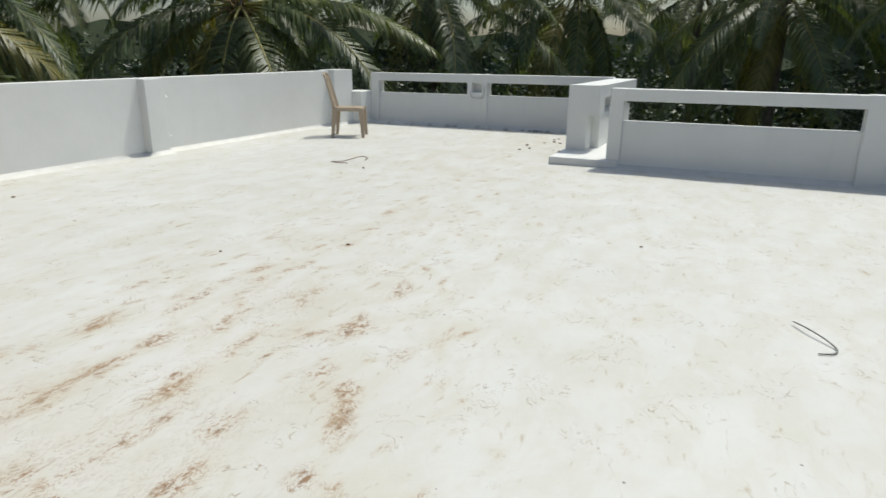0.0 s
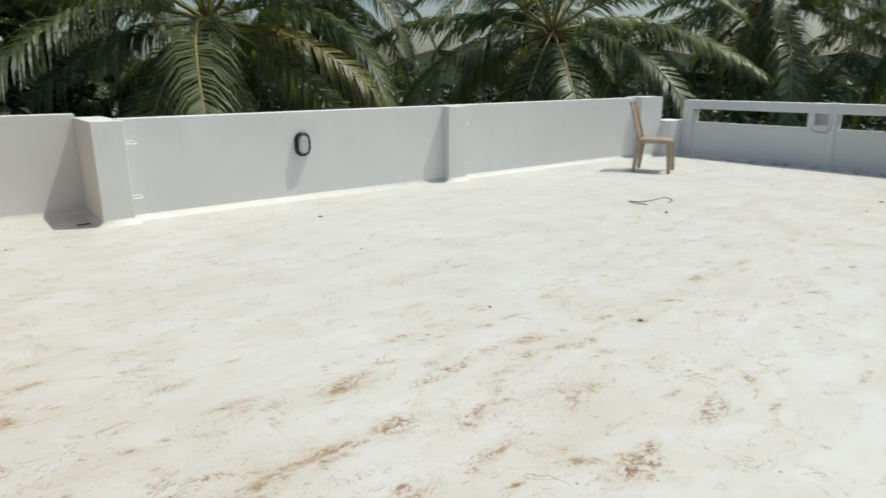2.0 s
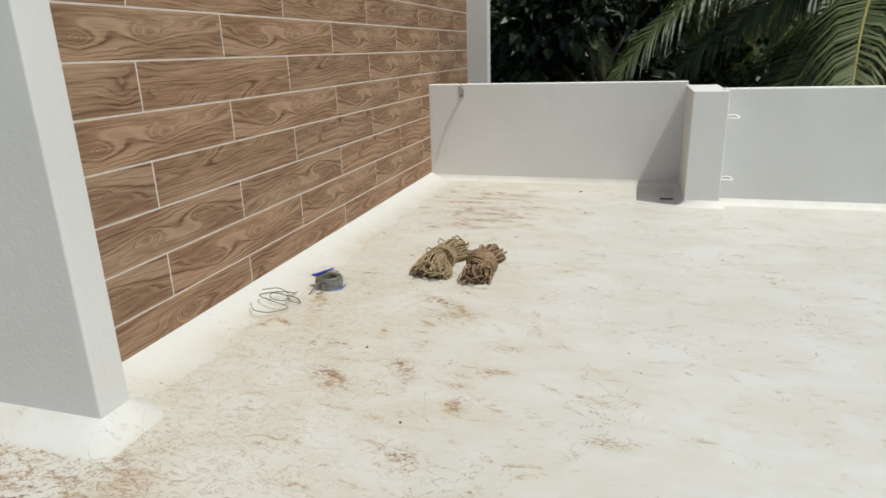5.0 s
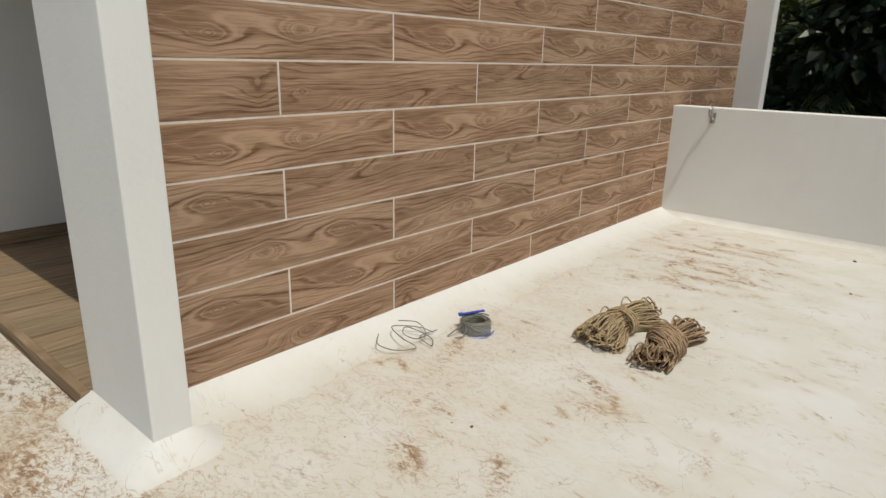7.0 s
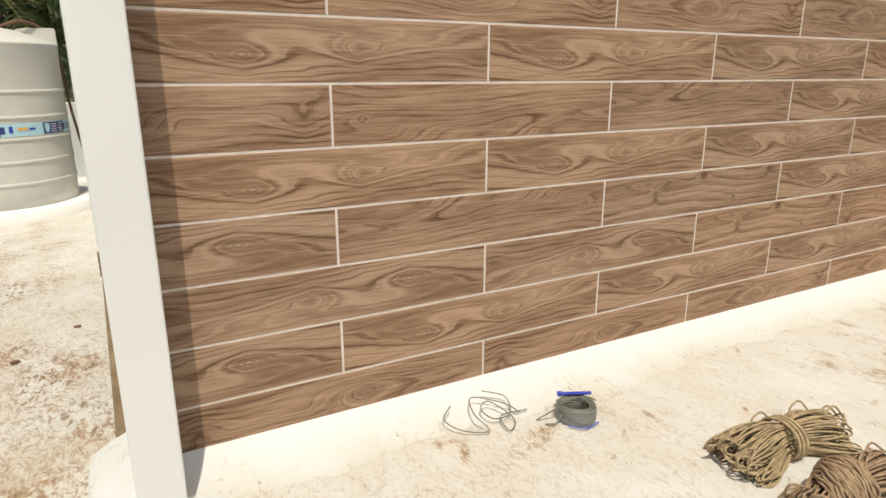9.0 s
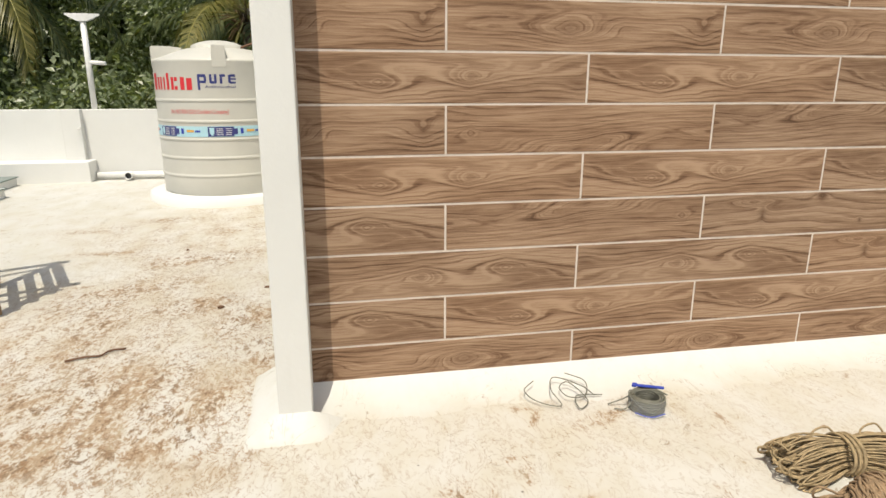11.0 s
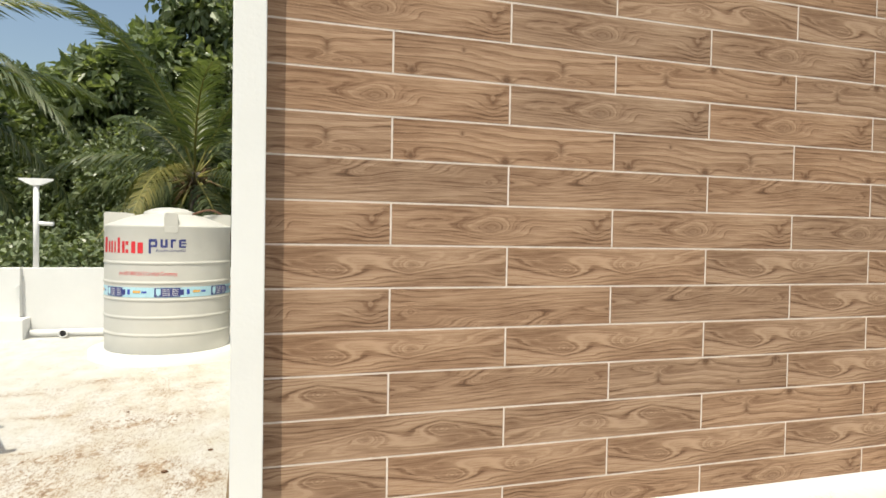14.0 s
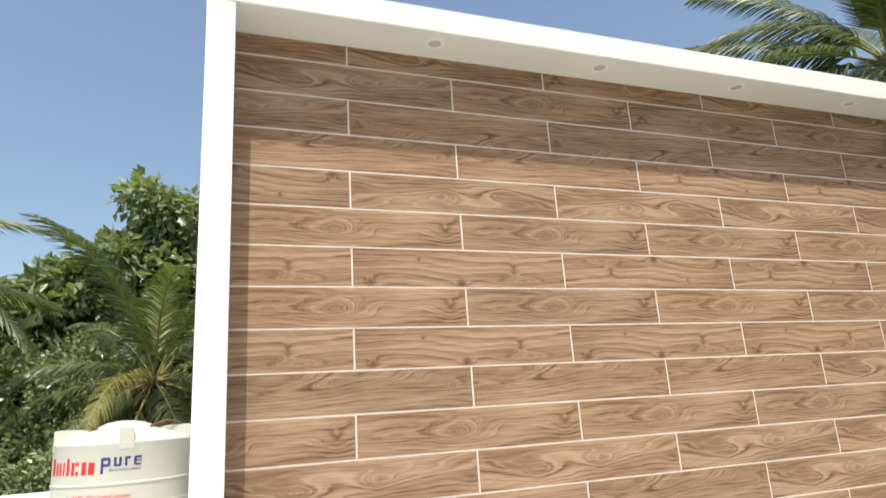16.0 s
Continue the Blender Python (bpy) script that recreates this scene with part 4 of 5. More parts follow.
# ---- lamp, hooks and downlights ----
def stadium(bm, w, h, d0, d1, n=12, inset=0.0):
    """An upright oval block that faces +x, from depth d0 to d1."""
    r = w / 2
    loop = [(r * math.cos(a), (h / 2 - r) + r * math.sin(a)) for a in [math.pi * k / n for k in range(n + 1)]]
    loop += [(-y, -z) for y, z in loop]
    back = [bm.verts.new((d0, y, z)) for y, z in loop]
    mid = [bm.verts.new((d1 - inset, y, z)) for y, z in loop]
    s = 1 - 2 * inset / w
    front = [bm.verts.new((d1, y * s, z * (1 - 2 * inset / h))) for y, z in loop]
    for p, q in ((back, mid), (mid, front)):
        for k in range(len(loop)):
            f = bm.faces.new((p[k], p[(k + 1) % len(loop)], q[(k + 1) % len(loop)], q[k]))
            f.smooth = True
    bm.faces.new(front)
    bm.faces.new(back[::-1])
    bmesh.ops.recalc_face_normals(bm, faces=bm.faces[:])
    return bm


lamp = thing("bulkhead_lamp", "oval bulkhead lamp with a black frame on the parapet", "wall lamp", (-6.692, 3.61, 0.58))
part("back_frame", stadium(bmesh.new(), 0.175, 0.255, 0.0, 0.036, inset=0.012), BLACK, lamp)
part("cover", stadium(bmesh.new(), 0.118, 0.198, 0.03, 0.060, inset=0.02), LENS, lamp, "frosted grey cover")
rim = bmesh.new()
loop = [(0.048, 0.068 * math.cos(a), (0.04 if math.sin(a) > 0 else -0.04) + 0.068 * math.sin(a)) for a in [2 * math.pi * (k + 0.5) / 32 for k in range(33)]]
tube(rim, loop, 0.007, 6)
part("rim", rim, BLACK, lamp)

first = thing("downlight", "small round white downlight recessed in the beam", "downlight", (-3.95, -0.578, 3.612), group="downlights in the beam")
bm = bmesh.new()
lathe(bm, [(0.055, 0.0), (0.052, -0.008), (0.040, -0.011), (0.036, -0.004), (0.036, 0.0)], 28)
part("ring", bm, PVC, first)
bm = bmesh.new()
lathe(bm, [(0.035, -0.004), (0.02, -0.007), (0.0, -0.008)], 24)
part("lens", bm, LENS, first)
for x in (-5.01, -6.07, -7.11, -8.15):
    copy_thing(first, pose(x, -0.578, 3.612))

hook = thing("steel_hook", "bent steel hook bolted on the parapet top", "hook", (-7.34, -0.39, 0.86))
bm = bmesh.new()
tube(bm, spline([(0.0, 0, -0.03), (0.035, 0, 0.0), (0.05, 0, 0.06), (0.075, 0.005, 0.075), (0.10, 0.0, 0.05), (0.09, 0, 0.01)], 5), 0.009, 6)
part("shank", bm, STEEL, hook)
part("plate", boxes((-0.002, 0.008, -0.02, 0.02, -0.05, 0.03), bevel=0.002), STEEL, hook)


def clip(x, y, z, s=1.0):
    ob = thing("wall_clip", "small white plastic loop on the side of a parapet pillar", "pipe clip", (x, y, z), group="white clips on the pillars")
    bm = bmesh.new()
    tube(bm, spline([(0, 0, 0), (0.0, 0.05 * s, 0.012), (0.01, 0.085 * s, 0), (0.03, 0.08 * s, -0.012), (0.035, 0.0, -0.01)], 5), 0.007, 6)
    part("loop", bm, PVC, ob)


for y in (1.904, 5.769):
    clip(-6.66, y, 0.70)
    clip(-6.66, y, 0.22)
clip(0.13, -7.56, 0.7, 1.4)
cable = thing("white_cable", "loose white cable looped on the parapet pillar", "cable", (-4.29, 10.342, 0.56))
bm = bmesh.new()
tube(bm, spline([(-0.12, 0, 0.05), (-0.10, -0.01, -0.03), (0.0, -0.012, -0.06), (0.11, -0.01, -0.05), (0.14, 0, 0.06), (0.13, 0.0, 0.16)], 6), 0.008, 6)
part("loop", bm, CEMENT, cable)


# ---- plastic chair ----
def plastic_chair():
    ch = thing("plastic_chair", "beige moulded plastic chair without arms standing on the roof", "chair", (-5.58, 8.33, 0.0), -65)
    # local: y forward, x to the right; seat about 0.44 high
    bm = bmesh.new()
    nx, ny = 10, 10
    grid = [[None] * (ny + 1) for _ in range(nx + 1)]
    for lay, dz in ((0, 0.0), (1, -0.022)):
        g = [[bm.verts.new(((i / nx - 0.5) * (0.42 - 0.05 * (1 - j / ny)), -0.20 + 0.43 * j / ny, 0.445 + dz - 0.014 * math.sin(math.pi * i / nx) - (0.02 * max(0, j / ny - 0.85) / 0.15))) for j in range(ny + 1)] for i in range(nx + 1)]
        for i in range(nx):
            for j in range(ny):
                q = (g[i][j], g[i + 1][j], g[i + 1][j + 1], g[i][j + 1])
                f = bm.faces.new(q if lay == 0 else q[::-1])
                f.smooth = True
        if lay == 0:
            grid = g
        else:
            rim = lambda a: [a[i][0] for i in range(nx + 1)] + [a[nx][j] for j in range(1, ny + 1)] + [a[i][ny] for i in range(nx - 1, -1, -1)] + [a[0][j] for j in range(ny - 1, 0, -1)]
            p, q = rim(grid), rim(g)
            for k in range(len(p)):
                bm.faces.new((p[k], q[k], q[(k + 1) % len(p)], p[(k + 1) % len(p)]))
    bmesh.ops.recalc_face_normals(bm, faces=bm.faces[:])
    part("seat", bm, CHAIR_PLASTIC, ch)
    apron = boxes((-0.205, 0.205, 0.205, 0.228, 0.385, 0.437), (-0.205, -0.185, -0.18, 0.22, 0.39, 0.437), (0.185, 0.205, -0.18, 0.22, 0.39, 0.437), bevel=0.006)
    part("apron", apron, CHAIR_PLASTIC, ch)
    # backrest: side rails, top rail and upright slats
    lean = lambda z: -0.20 - 0.115 * ((z - 0.44) / 0.44) ** 1.1 if z > 0.44 else -0.20
    for s in (-1, 1):
        bm = bmesh.new()
        tube(bm, [(s * (0.185 - 0.02 * t), lean(0.44 + 0.45 * t), 0.44 + 0.45 * t) for t in [k / 8 for k in range(9)]], 0.020, 8, taper=0.016)
        part("back_rail", bm, CHAIR_PLASTIC, ch)
    bm = bmesh.new()
    tube(bm, spline([(-0.165, lean(0.89), 0.89), (-0.10, lean(0.925) - 0.015, 0.925), (0.10, lean(0.925) - 0.015, 0.925), (0.165, lean(0.89), 0.89)], 5), 0.019, 8)
    part("top_rail", bm, CHAIR_PLASTIC, ch)
    for k in range(4):
        x = -0.105 + 0.07 * k
        bm = bmesh.new()
        pts = [(x, lean(0.44 + 0.47 * t) - 0.008 * math.sin(3.1 * t), 0.44 + 0.47 * t) for t in [m / 7 for m in range(8)]]
        rows = [[bm.verts.new((px + sx * 0.024, py + sy * 0.005, pz)) for sx, sy in ((-1, -1), (1, -1), (1, 1), (-1, 1))] for px, py, pz in pts]
        for a, b in zip(rows, rows[1:]):
            for m in range(4):
                bm.faces.new((a[m], a[(m + 1) % 4], b[(m + 1) % 4], b[m])).smooth = False
        bmesh.ops.recalc_face_normals(bm, faces=bm.faces[:])
        part("back_slat", bm, CHAIR_PLASTIC, ch)
    for sx in (-1, 1):
        for y0, y1 in ((0.205, 0.235), (-0.185, -0.225)):
            bm = bmesh.new()
            rows = []
            for t in [m / 6 for m in range(7)]:
                z = 0.43 * (1 - t)
                x, y = sx * (0.185 + 0.03 * t), y0 + (y1 - y0) * t
                w, d = 0.030 - 0.010 * t, 0.036 - 0.014 * t
                rows.append([bm.verts.new((x + a * w, y + b * d, z)) for a, b in ((-1, -1), (1, -1), (1, 1), (-1, 1))])
            for a, b in zip(rows, rows[1:]):
                for m in range(4):
                    bm.faces.new((a[m], a[(m + 1) % 4], b[(m + 1) % 4], b[m]))
            bm.faces.new(rows[-1])
            bmesh.ops.recalc_face_normals(bm, faces=bm.faces[:])
            bmesh.ops.bevel(bm, geom=[e for e in bm.edges if abs((e.verts[0].co - e.verts[1].co).z) > 0.05], offset=0.008, segments=2, affect="EDGES")
            part("leg", bm, CHAIR_PLASTIC, ch)


plastic_chair()


# ---- rope bundles ----
def rope_bundle(mat, label, a, b, seed, wide=0.11, tall=0.075, strands=64, wraps=3):
    r = random.Random(seed)
    a, b = Vector(a), Vector(b)
    mid, ax = (a + b) / 2, (b - a)
    turn = math.degrees(math.atan2(ax.y, ax.x))
    ob = thing("rope_bundle", label, "rope", (mid.x, mid.y, 0.0), turn)
    half = ax.length / 2
    bm = bmesh.new()
    for k in range(strands // 2):
        u, v = max(-1.0, min(1.0, r.gauss(0, 0.5))), r.random()
        ends = (r.uniform(0.86, 1.04), r.uniform(0.86, 1.04))
        shift, swing = r.uniform(-0.2, 0.2), r.uniform(0.2, 0.6)
        pts = []
        for m in range(16):
            q = 2 * math.pi * m / 16
            t = math.cos(q)
            waist = 0.32 + 0.68 * min(1.0, abs(t) / 0.8) ** 1.1
            hold = max(0.18, 1 - (u * 0.8) ** 2)
            y = (u + shift * math.sin(q) + 0.12 * math.sin(3 * t + 9 * v)) * wide * waist
            z = tall * (0.35 + 1.25 * v * hold) * (0.55 + 0.5 * waist) + tall * swing * math.sin(q) * hold - 0.35 * tall * abs(t) ** 3
            pts.append((half * t * ends[t > 0], y, max(0.006, z)))
        tube(bm, spline(pts + pts[:2], 3), 0.0035, 5)
    part("strand_mass", bm, mat, ob)["kind"] = "stuff"
    bm = bmesh.new()
    for k in range(16):
        e = r.choice((-1, 1))
        y0, y1 = r.uniform(-wide, wide) * 0.9, r.uniform(-wide, wide) * 0.9
        z0, out = r.uniform(0.02, tall * 1.5), r.uniform(0.01, 0.05)
        tube(bm, spline([(e * half * 0.85, y0, z0), (e * (half + out), (y0 * 2 + y1) / 3, z0 * r.uniform(0.5, 1.5) + 0.006), (e * (half + out * 0.8), (y0 + 2 * y1) / 3, z0 * 0.7 + 0.004), (e * half * 0.8, y1, max(0.008, z0 * 0.5))], 6), 0.0042, 5)
    for k in range(4):
        x0, y0 = r.uniform(-half, half) * 0.8, r.uniform(-0.5, 0.5) * wide
        zt = tall * r.uniform(1.0, 1.5)
        tube(bm, spline([(x0, y0, tall), (x0 + 0.02, y0 + 0.03, zt + 0.02), (x0 + 0.09, y0 + 0.05, zt + 0.025), (x0 + 0.12, y0 + 0.02, tall)], 6), 0.004, 5)
    part("loop_mass", bm, mat, ob)["kind"] = "stuff"
    bm = bmesh.new()
    for k in range(wraps if wraps > 3 else 0):
        o, g, tilt = r.uniform(-0.085, 0.085), r.uniform(0.86, 1.08), r.uniform(0.02, 0.07)
        full = g * (1 - 0.35 * (o / 0.085) ** 2)
        tube(bm, spline([(o - 0.07 + tilt * math.cos(q + 0.6) + 0.012 * math.sin(3 * q + k), 0.088 * full * math.cos(q), max(0.006, 0.07 + 0.078 * full * math.sin(q))) for q in [2 * math.pi * m / 11 for m in range(12)]], 3), 0.0046, 5)
    for k in range(3 if wraps == 3 else 0):
        o = -0.02 + 0.018 * k
        tube(bm, [(o + 0.01 * math.sin(q), 0.075 * math.cos(q) * wide / 0.11, max(0.008, tall * 0.78 + tall * 0.95 * math.sin(q))) for q in [2 * math.pi * m / 18 for m in range(19)]], 0.0065, 5)
    part("binding", bm, mat, ob)["kind"] = "stuff"


rope_bundle(ROPE, "tied bundle of tan coir rope lying on the roof", (-4.53, 0.13, 0), (-5.00, 0.19, 0), 3, 0.125, 0.068, 190)
rope_bundle(ROPE_DARK, "tied bundle of darker brown rope beside a tan one", (-4.49, 0.43, 0), (-4.95, 0.43, 0), 4, 0.088, 0.066, 150, 64)

# ---- wire coil and loose wires ----
coil = thing("wire_coil", "coil of grey-green wire in clear film with a blue strap", "wire coil", (-4.285, -0.36, 0.0))
bm = bmesh.new()
for ring in range(7):
    for lay in range(3):
        rr = 0.052 + 0.0095 * lay
        z = 0.008 + 0.0078 * ring
        tube(bm, [(rr * math.cos(q), rr * math.sin(q), z + 0.003 * math.sin(q * 2 + ring)) for q in [2 * math.pi * m / 26 for m in range(27)]], 0.0052, 5)
part("windings", bm, WIRE, coil)
bm = boxes((-0.062, 0.062, -0.009, 0.009, -0.004, 0.004), (0.050, 0.070, -0.013, 0.013, -0.006, 0.006), bevel=0.003)
bmesh.ops.transform(bm, matrix=pose(-0.03, -0.045, 0.074, 0, 5, -35), verts=bm.verts[:])
part("strap", bm, BLUE, coil, "blue plastic strap")
bm = bmesh.new()
tube(bm, spline([(0.075, 0.045, 0.010), (0.03, 0.088, 0.008), (-0.04, 0.082, 0.012)], 6), 0.003, 6)
part("lower_strap", bm, BLUE, coil, "blue plastic strap")
bm = bmesh.new()
tube(bm, spline([(-0.08, 0.02, 0.062), (-0.04, 0.0, 0.078), (0.03, -0.01, 0.078), (0.085, -0.03, 0.04), (0.15, -0.05, 0.006)], 7), 0.0032, 5)
tube(bm, spline([(0.06, 0.0, 0.05), (0.10, 0.01, 0.012), (0.14, -0.01, 0.006)], 7), 0.0028, 5)
for k in range(9):
    q0, w = k * 0.7, 0.064 + 0.004 * (k % 4)
    tube(bm, spline([(w * math.cos(q0 + q), w * math.sin(q0 + q), 0.012 + 0.050 * abs(math.sin(q * 0.9 + k))) for q in [m * 0.55 for m in range(7)]], 4), 0.0026, 5)
part("tail", bm, WIRE, coil)
FILM = Nodes("clear_film", 0.15)
FILM.bsdf.inputs["Alpha"].default_value = 0.07
FILM.base((0.85, 0.87, 0.9))
bm = bmesh.new()
lathe(bm, [(0.074, 0.060), (0.084, 0.050), (0.086, 0.02), (0.102, 0.004)], 22)
for v in bm.verts:
    v.co += Vector((noise.noise(v.co * 40), noise.noise(v.co * 40 + Vector((5, 0, 0))), 0)) * 0.010
film = part("film", bm, FILM.mat, coil, "crumpled clear wrapping film")


def loose_wire(label, mat, radius, at, *runs):
    ob = thing("loose_wire", label, "wire", at)
    bm = bmesh.new()
    for keys in runs:
        tube(bm, spline(keys, 7), radius, 6)
    part("strand", bm, mat, ob)


loose_wire("tangle of thin grey wire on the white cove", WIRE, 0.0024, (-3.96, -0.53, 0.02),
           [(0.10, -0.06, 0.03), (0.16, 0.0, 0.02), (0.12, 0.07, 0.0), (0.03, 0.11, -0.005), (0.05, 0.03, 0.03), (0.0, -0.07, 0.035), (-0.10, 0.0, 0.02), (-0.14, 0.06, 0.0)],
           [(-0.06, -0.09, 0.04), (-0.13, -0.03, 0.025), (-0.10, 0.05, 0.0), (-0.02, 0.06, 0.005), (0.0, 0.0, 0.02), (-0.05, -0.02, 0.03), (-0.10, 0.08, -0.008), (-0.04, 0.14, -0.01), (-0.06, 0.05, 0.0), (-0.18, 0.05, -0.005)])
loose_wire("curved grey wire lying on the white floor", WIRE, 0.0036, (0.32, 3.05, 0.005), [(-0.08, 0.16, 0.012), (-0.03, 0.08, 0.02), (0.03, 0.0, 0.016), (0.075, -0.07, 0.004), (0.06, -0.13, 0.004), (0.0, -0.155, 0.002)])
loose_wire("short bent brown wire lying on the floor", RUST, 0.0045, (-4.23, 6.3, 0.008), [(-0.18, -0.16, 0.0), (-0.06, -0.10, 0.004), (0.0, 0.02, 0.02), (0.04, 0.16, 0.03), (0.10, 0.19, 0.012), (0.12, 0.10, 0.0)], [(-0.18, -0.16, 0.0), (-0.08, -0.19, 0.0), (0.05, -0.17, 0.0)])
loose_wire("rusty bent wire on the dusty floor", RUST, 0.005, (-1.84, -1.36, 0.006), [(0.13, 0.06, 0.0), (0.05, 0.03, 0.002), (-0.02, 0.02, 0.0), (-0.05, -0.03, 0.002), (-0.12, -0.05, 0.0)])
loose_wire("short dark wire lying in the pillar's shadow", RUST, 0.006, (-6.78, 1.52, 0.006), [(0.0, -0.05, 0.0), (0.01, 0.0, 0.003), (-0.01, 0.05, 0.0)])

# ---- water tank ----
R = 0.70
TC = (-1.90, -6.05)
plinth = thing("tank_base", "round white concrete base under the water tank", "plinth", (*TC, 0.0))
bm = bmesh.new()
lathe(bm, [(0.0, 0.10), (0.85, 0.10), (0.868, 0.088), (0.875, -0.02)], 64, True)
part("disc", bm, PAINT, plinth)
tank = thing("water_tank", "cream plastic rooftop water tank with printed lettering", "water tank", (*TC, 0.10))
prof = [(R - 0.012, 0.0), (R, 0.012)]
for z in (0.215, 0.41, 0.61, 0.80, 1.02):
    prof += [(R, z - 0.024), (R, z - 0.018), (R + 0.007, z - 0.010), (R + 0.009, z), (R + 0.007, z + 0.010), (R, z + 0.018), (R, z + 0.024)]
prof += [(R, 1.42), (R + 0.004, 1.432), (R - 0.012, 1.446), (0.40, 1.555), (0.30, 1.575)]
bm = bmesh.new()
lathe(bm, prof, 96)
part("body", bm, TANK_PLASTIC, tank)
for az in (8, 98, 188, 278):
    bm = bmesh.new()
    tw = 0.075
    rows = [(0.38, 1.535, 1.575), (0.50, 1.50, 1.590), (R - 0.02, 1.40, 1.592), (R + 0.002, 1.36, 1.585)]
    rings = [[bm.verts.new((x, -tw, lo)), bm.verts.new((x, tw, lo)), bm.verts.new((x, tw * 0.9, hi)), bm.verts.new((x, -tw * 0.9, hi))] for x, lo, hi in rows]
    for a, b in zip(rings, rings[1:]):
        for m in range(4):
            bm.faces.new((a[m], a[(m + 1) % 4], b[(m + 1) % 4], b[m]))
    bm.faces.new(rings[0])
    bm.faces.new(rings[-1])
    bmesh.ops.recalc_face_normals(bm, faces=bm.faces[:])
    bmesh.ops.bevel(bm, geom=bm.edges[:], offset=0.006, segments=2, affect="EDGES")
    bmesh.ops.rotate(bm, verts=bm.verts[:], cent=(0, 0, 0), matrix=Matrix.Rotation(radians(az), 3, "Z"))
    part("shoulder_rib", bm, TANK_PLASTIC, tank)
bm = bmesh.new()
lathe(bm, [(0.0, 1.665), (0.10, 1.66), (0.20, 1.64), (0.27, 1.61), (0.285, 1.60), (0.285, 1.565), (0.30, 1.56)], 48)
part("lid", bm, TANK_PLASTIC, tank, "domed cream lid")


def on_tank(bm, rad):
    """Bends a flat drawing (x in degrees round the tank, z up) onto the wall of the tank."""
    for v in bm.verts:
        a = radians(v.co.x)
        v.co = Vector(((rad + v.co.y) * math.cos(a), (rad + v.co.y) * math.sin(a), v.co.z))
    return bm


def print_block(name, mat, *rows, rad=R + 0.003, label=""):
    """Printed patches, each from azimuth a0 to a1 and height z0 to z1 above the foot of the tank."""
    bm = bmesh.new()
    for a0, a1, z0, z1 in rows:
        n = max(1, round(abs(a1 - a0) / 3))
        for k in range(n):
            p, q = a0 + (a1 - a0) * k / n, a0 + (a1 - a0) * (k + 1) / n
            bm.faces.new([bm.verts.new((u, 0, w)) for u, w in ((p, z0), (q, z0), (q, z1), (p, z1))])
    on_tank(bm, rad)
    return part(name, bm, mat, tank, label)


def tank_text(words, az0, az1, z, mat, height):
    cu = bpy.data.curves.new("lettering", "FONT")
    cu.body, cu.size = words, 1.0
    ob = bpy.data.objects.new("lettering", cu)
    scene.collection.objects.link(ob)
    me = bpy.data.meshes.new_from_object(ob.evaluated_get(bpy.context.evaluated_depsgraph_get()))
    bpy.data.objects.remove(ob)
    bm = bmesh.new()
    bm.from_mesh(me)
    bmesh.ops.triangulate(bm, faces=bm.faces[:])
    x0, x1 = min(v.co.x for v in bm.verts), max(v.co.x for v in bm.verts)
    for v in bm.verts:
        v.co = Vector((az0 + (az1 - az0) * (v.co.x - x0) / (x1 - x0), 0.0, z + v.co.y * height))
    on_tank(bm, R + 0.0035)
    part("lettering", bm, mat, tank)


# name plates drawn as plain strokes
for stroke in ((24, 30, 1.13, 1.30), (33, 36, 1.13, 1.26), (38, 40.5, 1.13, 1.26), (43, 45, 1.13, 1.26), (47.5, 50.5, 1.13, 1.30),
            (53, 56, 1.13, 1.26), (57, 60, 1.13, 1.17), (57, 60, 1.22, 1.26), (63, 67, 1.13, 1.26), (69, 74, 1.13, 1.25)):
    print_block("red_mark", RED, stroke, label="red printed mark")
print_block("navy_mark", NAVY, (79, 81, 1.13, 1.29), (81, 86, 1.26, 1.29), (81, 86, 1.20, 1.225), (84.5, 86.5, 1.22, 1.27), (89, 91, 1.20, 1.29), (93, 95, 1.20, 1.29), (90, 94, 1.195, 1.22),
            (97.5, 99.5, 1.195, 1.29), (99.5, 102, 1.265, 1.29), (104.5, 106.5, 1.20, 1.285), (106, 110.5, 1.265, 1.29), (106, 110.5, 1.195, 1.215), (106, 111, 1.235, 1.25), label="navy printed mark")
tank_text("Antimicrobial", 85, 110, 1.150, NAVY, 0.042)
tank_text("(An ISO 9001:2015 Certified Company)", 50, 103, 0.885, RED, 0.062)
print_block("blue_band", SKYBLUE, (-30, 230, 0.640, 0.752), label="pale blue printed band")
for a in (-18, 32, 84, 136, 188):
    print_block("navy_flag", NAVY, (a, a + 22, 0.645, 0.747), (a + 22, a + 25, 0.665, 0.727), rad=R + 0.005)
    for k in range(4):
        print_block("flag_line", PVC, (a + 7, a + 13, 0.661 + 0.021 * k, 0.667 + 0.021 * k), rad=R + 0.007)
        print_block("flag_line", PVC, (a + 15, a + 20, 0.661 + 0.021 * k, 0.667 + 0.021 * k), rad=R + 0.007)
    print_block("shield", SKYBLUE, (a + 1.5, a + 5.5, 0.672, 0.738), (a + 2.5, a + 4.5, 0.655, 0.672), rad=R + 0.007)
    print_block("orange_mark", ORANGE, (a + 33, a + 40, 0.690, 0.715), rad=R + 0.007)
    print_block("blue_mark", BLUE, (a + 41, a + 45.5, 0.690, 0.710), rad=R + 0.007)
    print_block("badge", BLUE, (a + 27.5, a + 30, 0.672, 0.728), rad=R + 0.007)
hose = thing("brown_pipe", "bent brown pipe running from the tank top down its side", "pipe", (*TC, 0.1))
bm = bmesh.new()
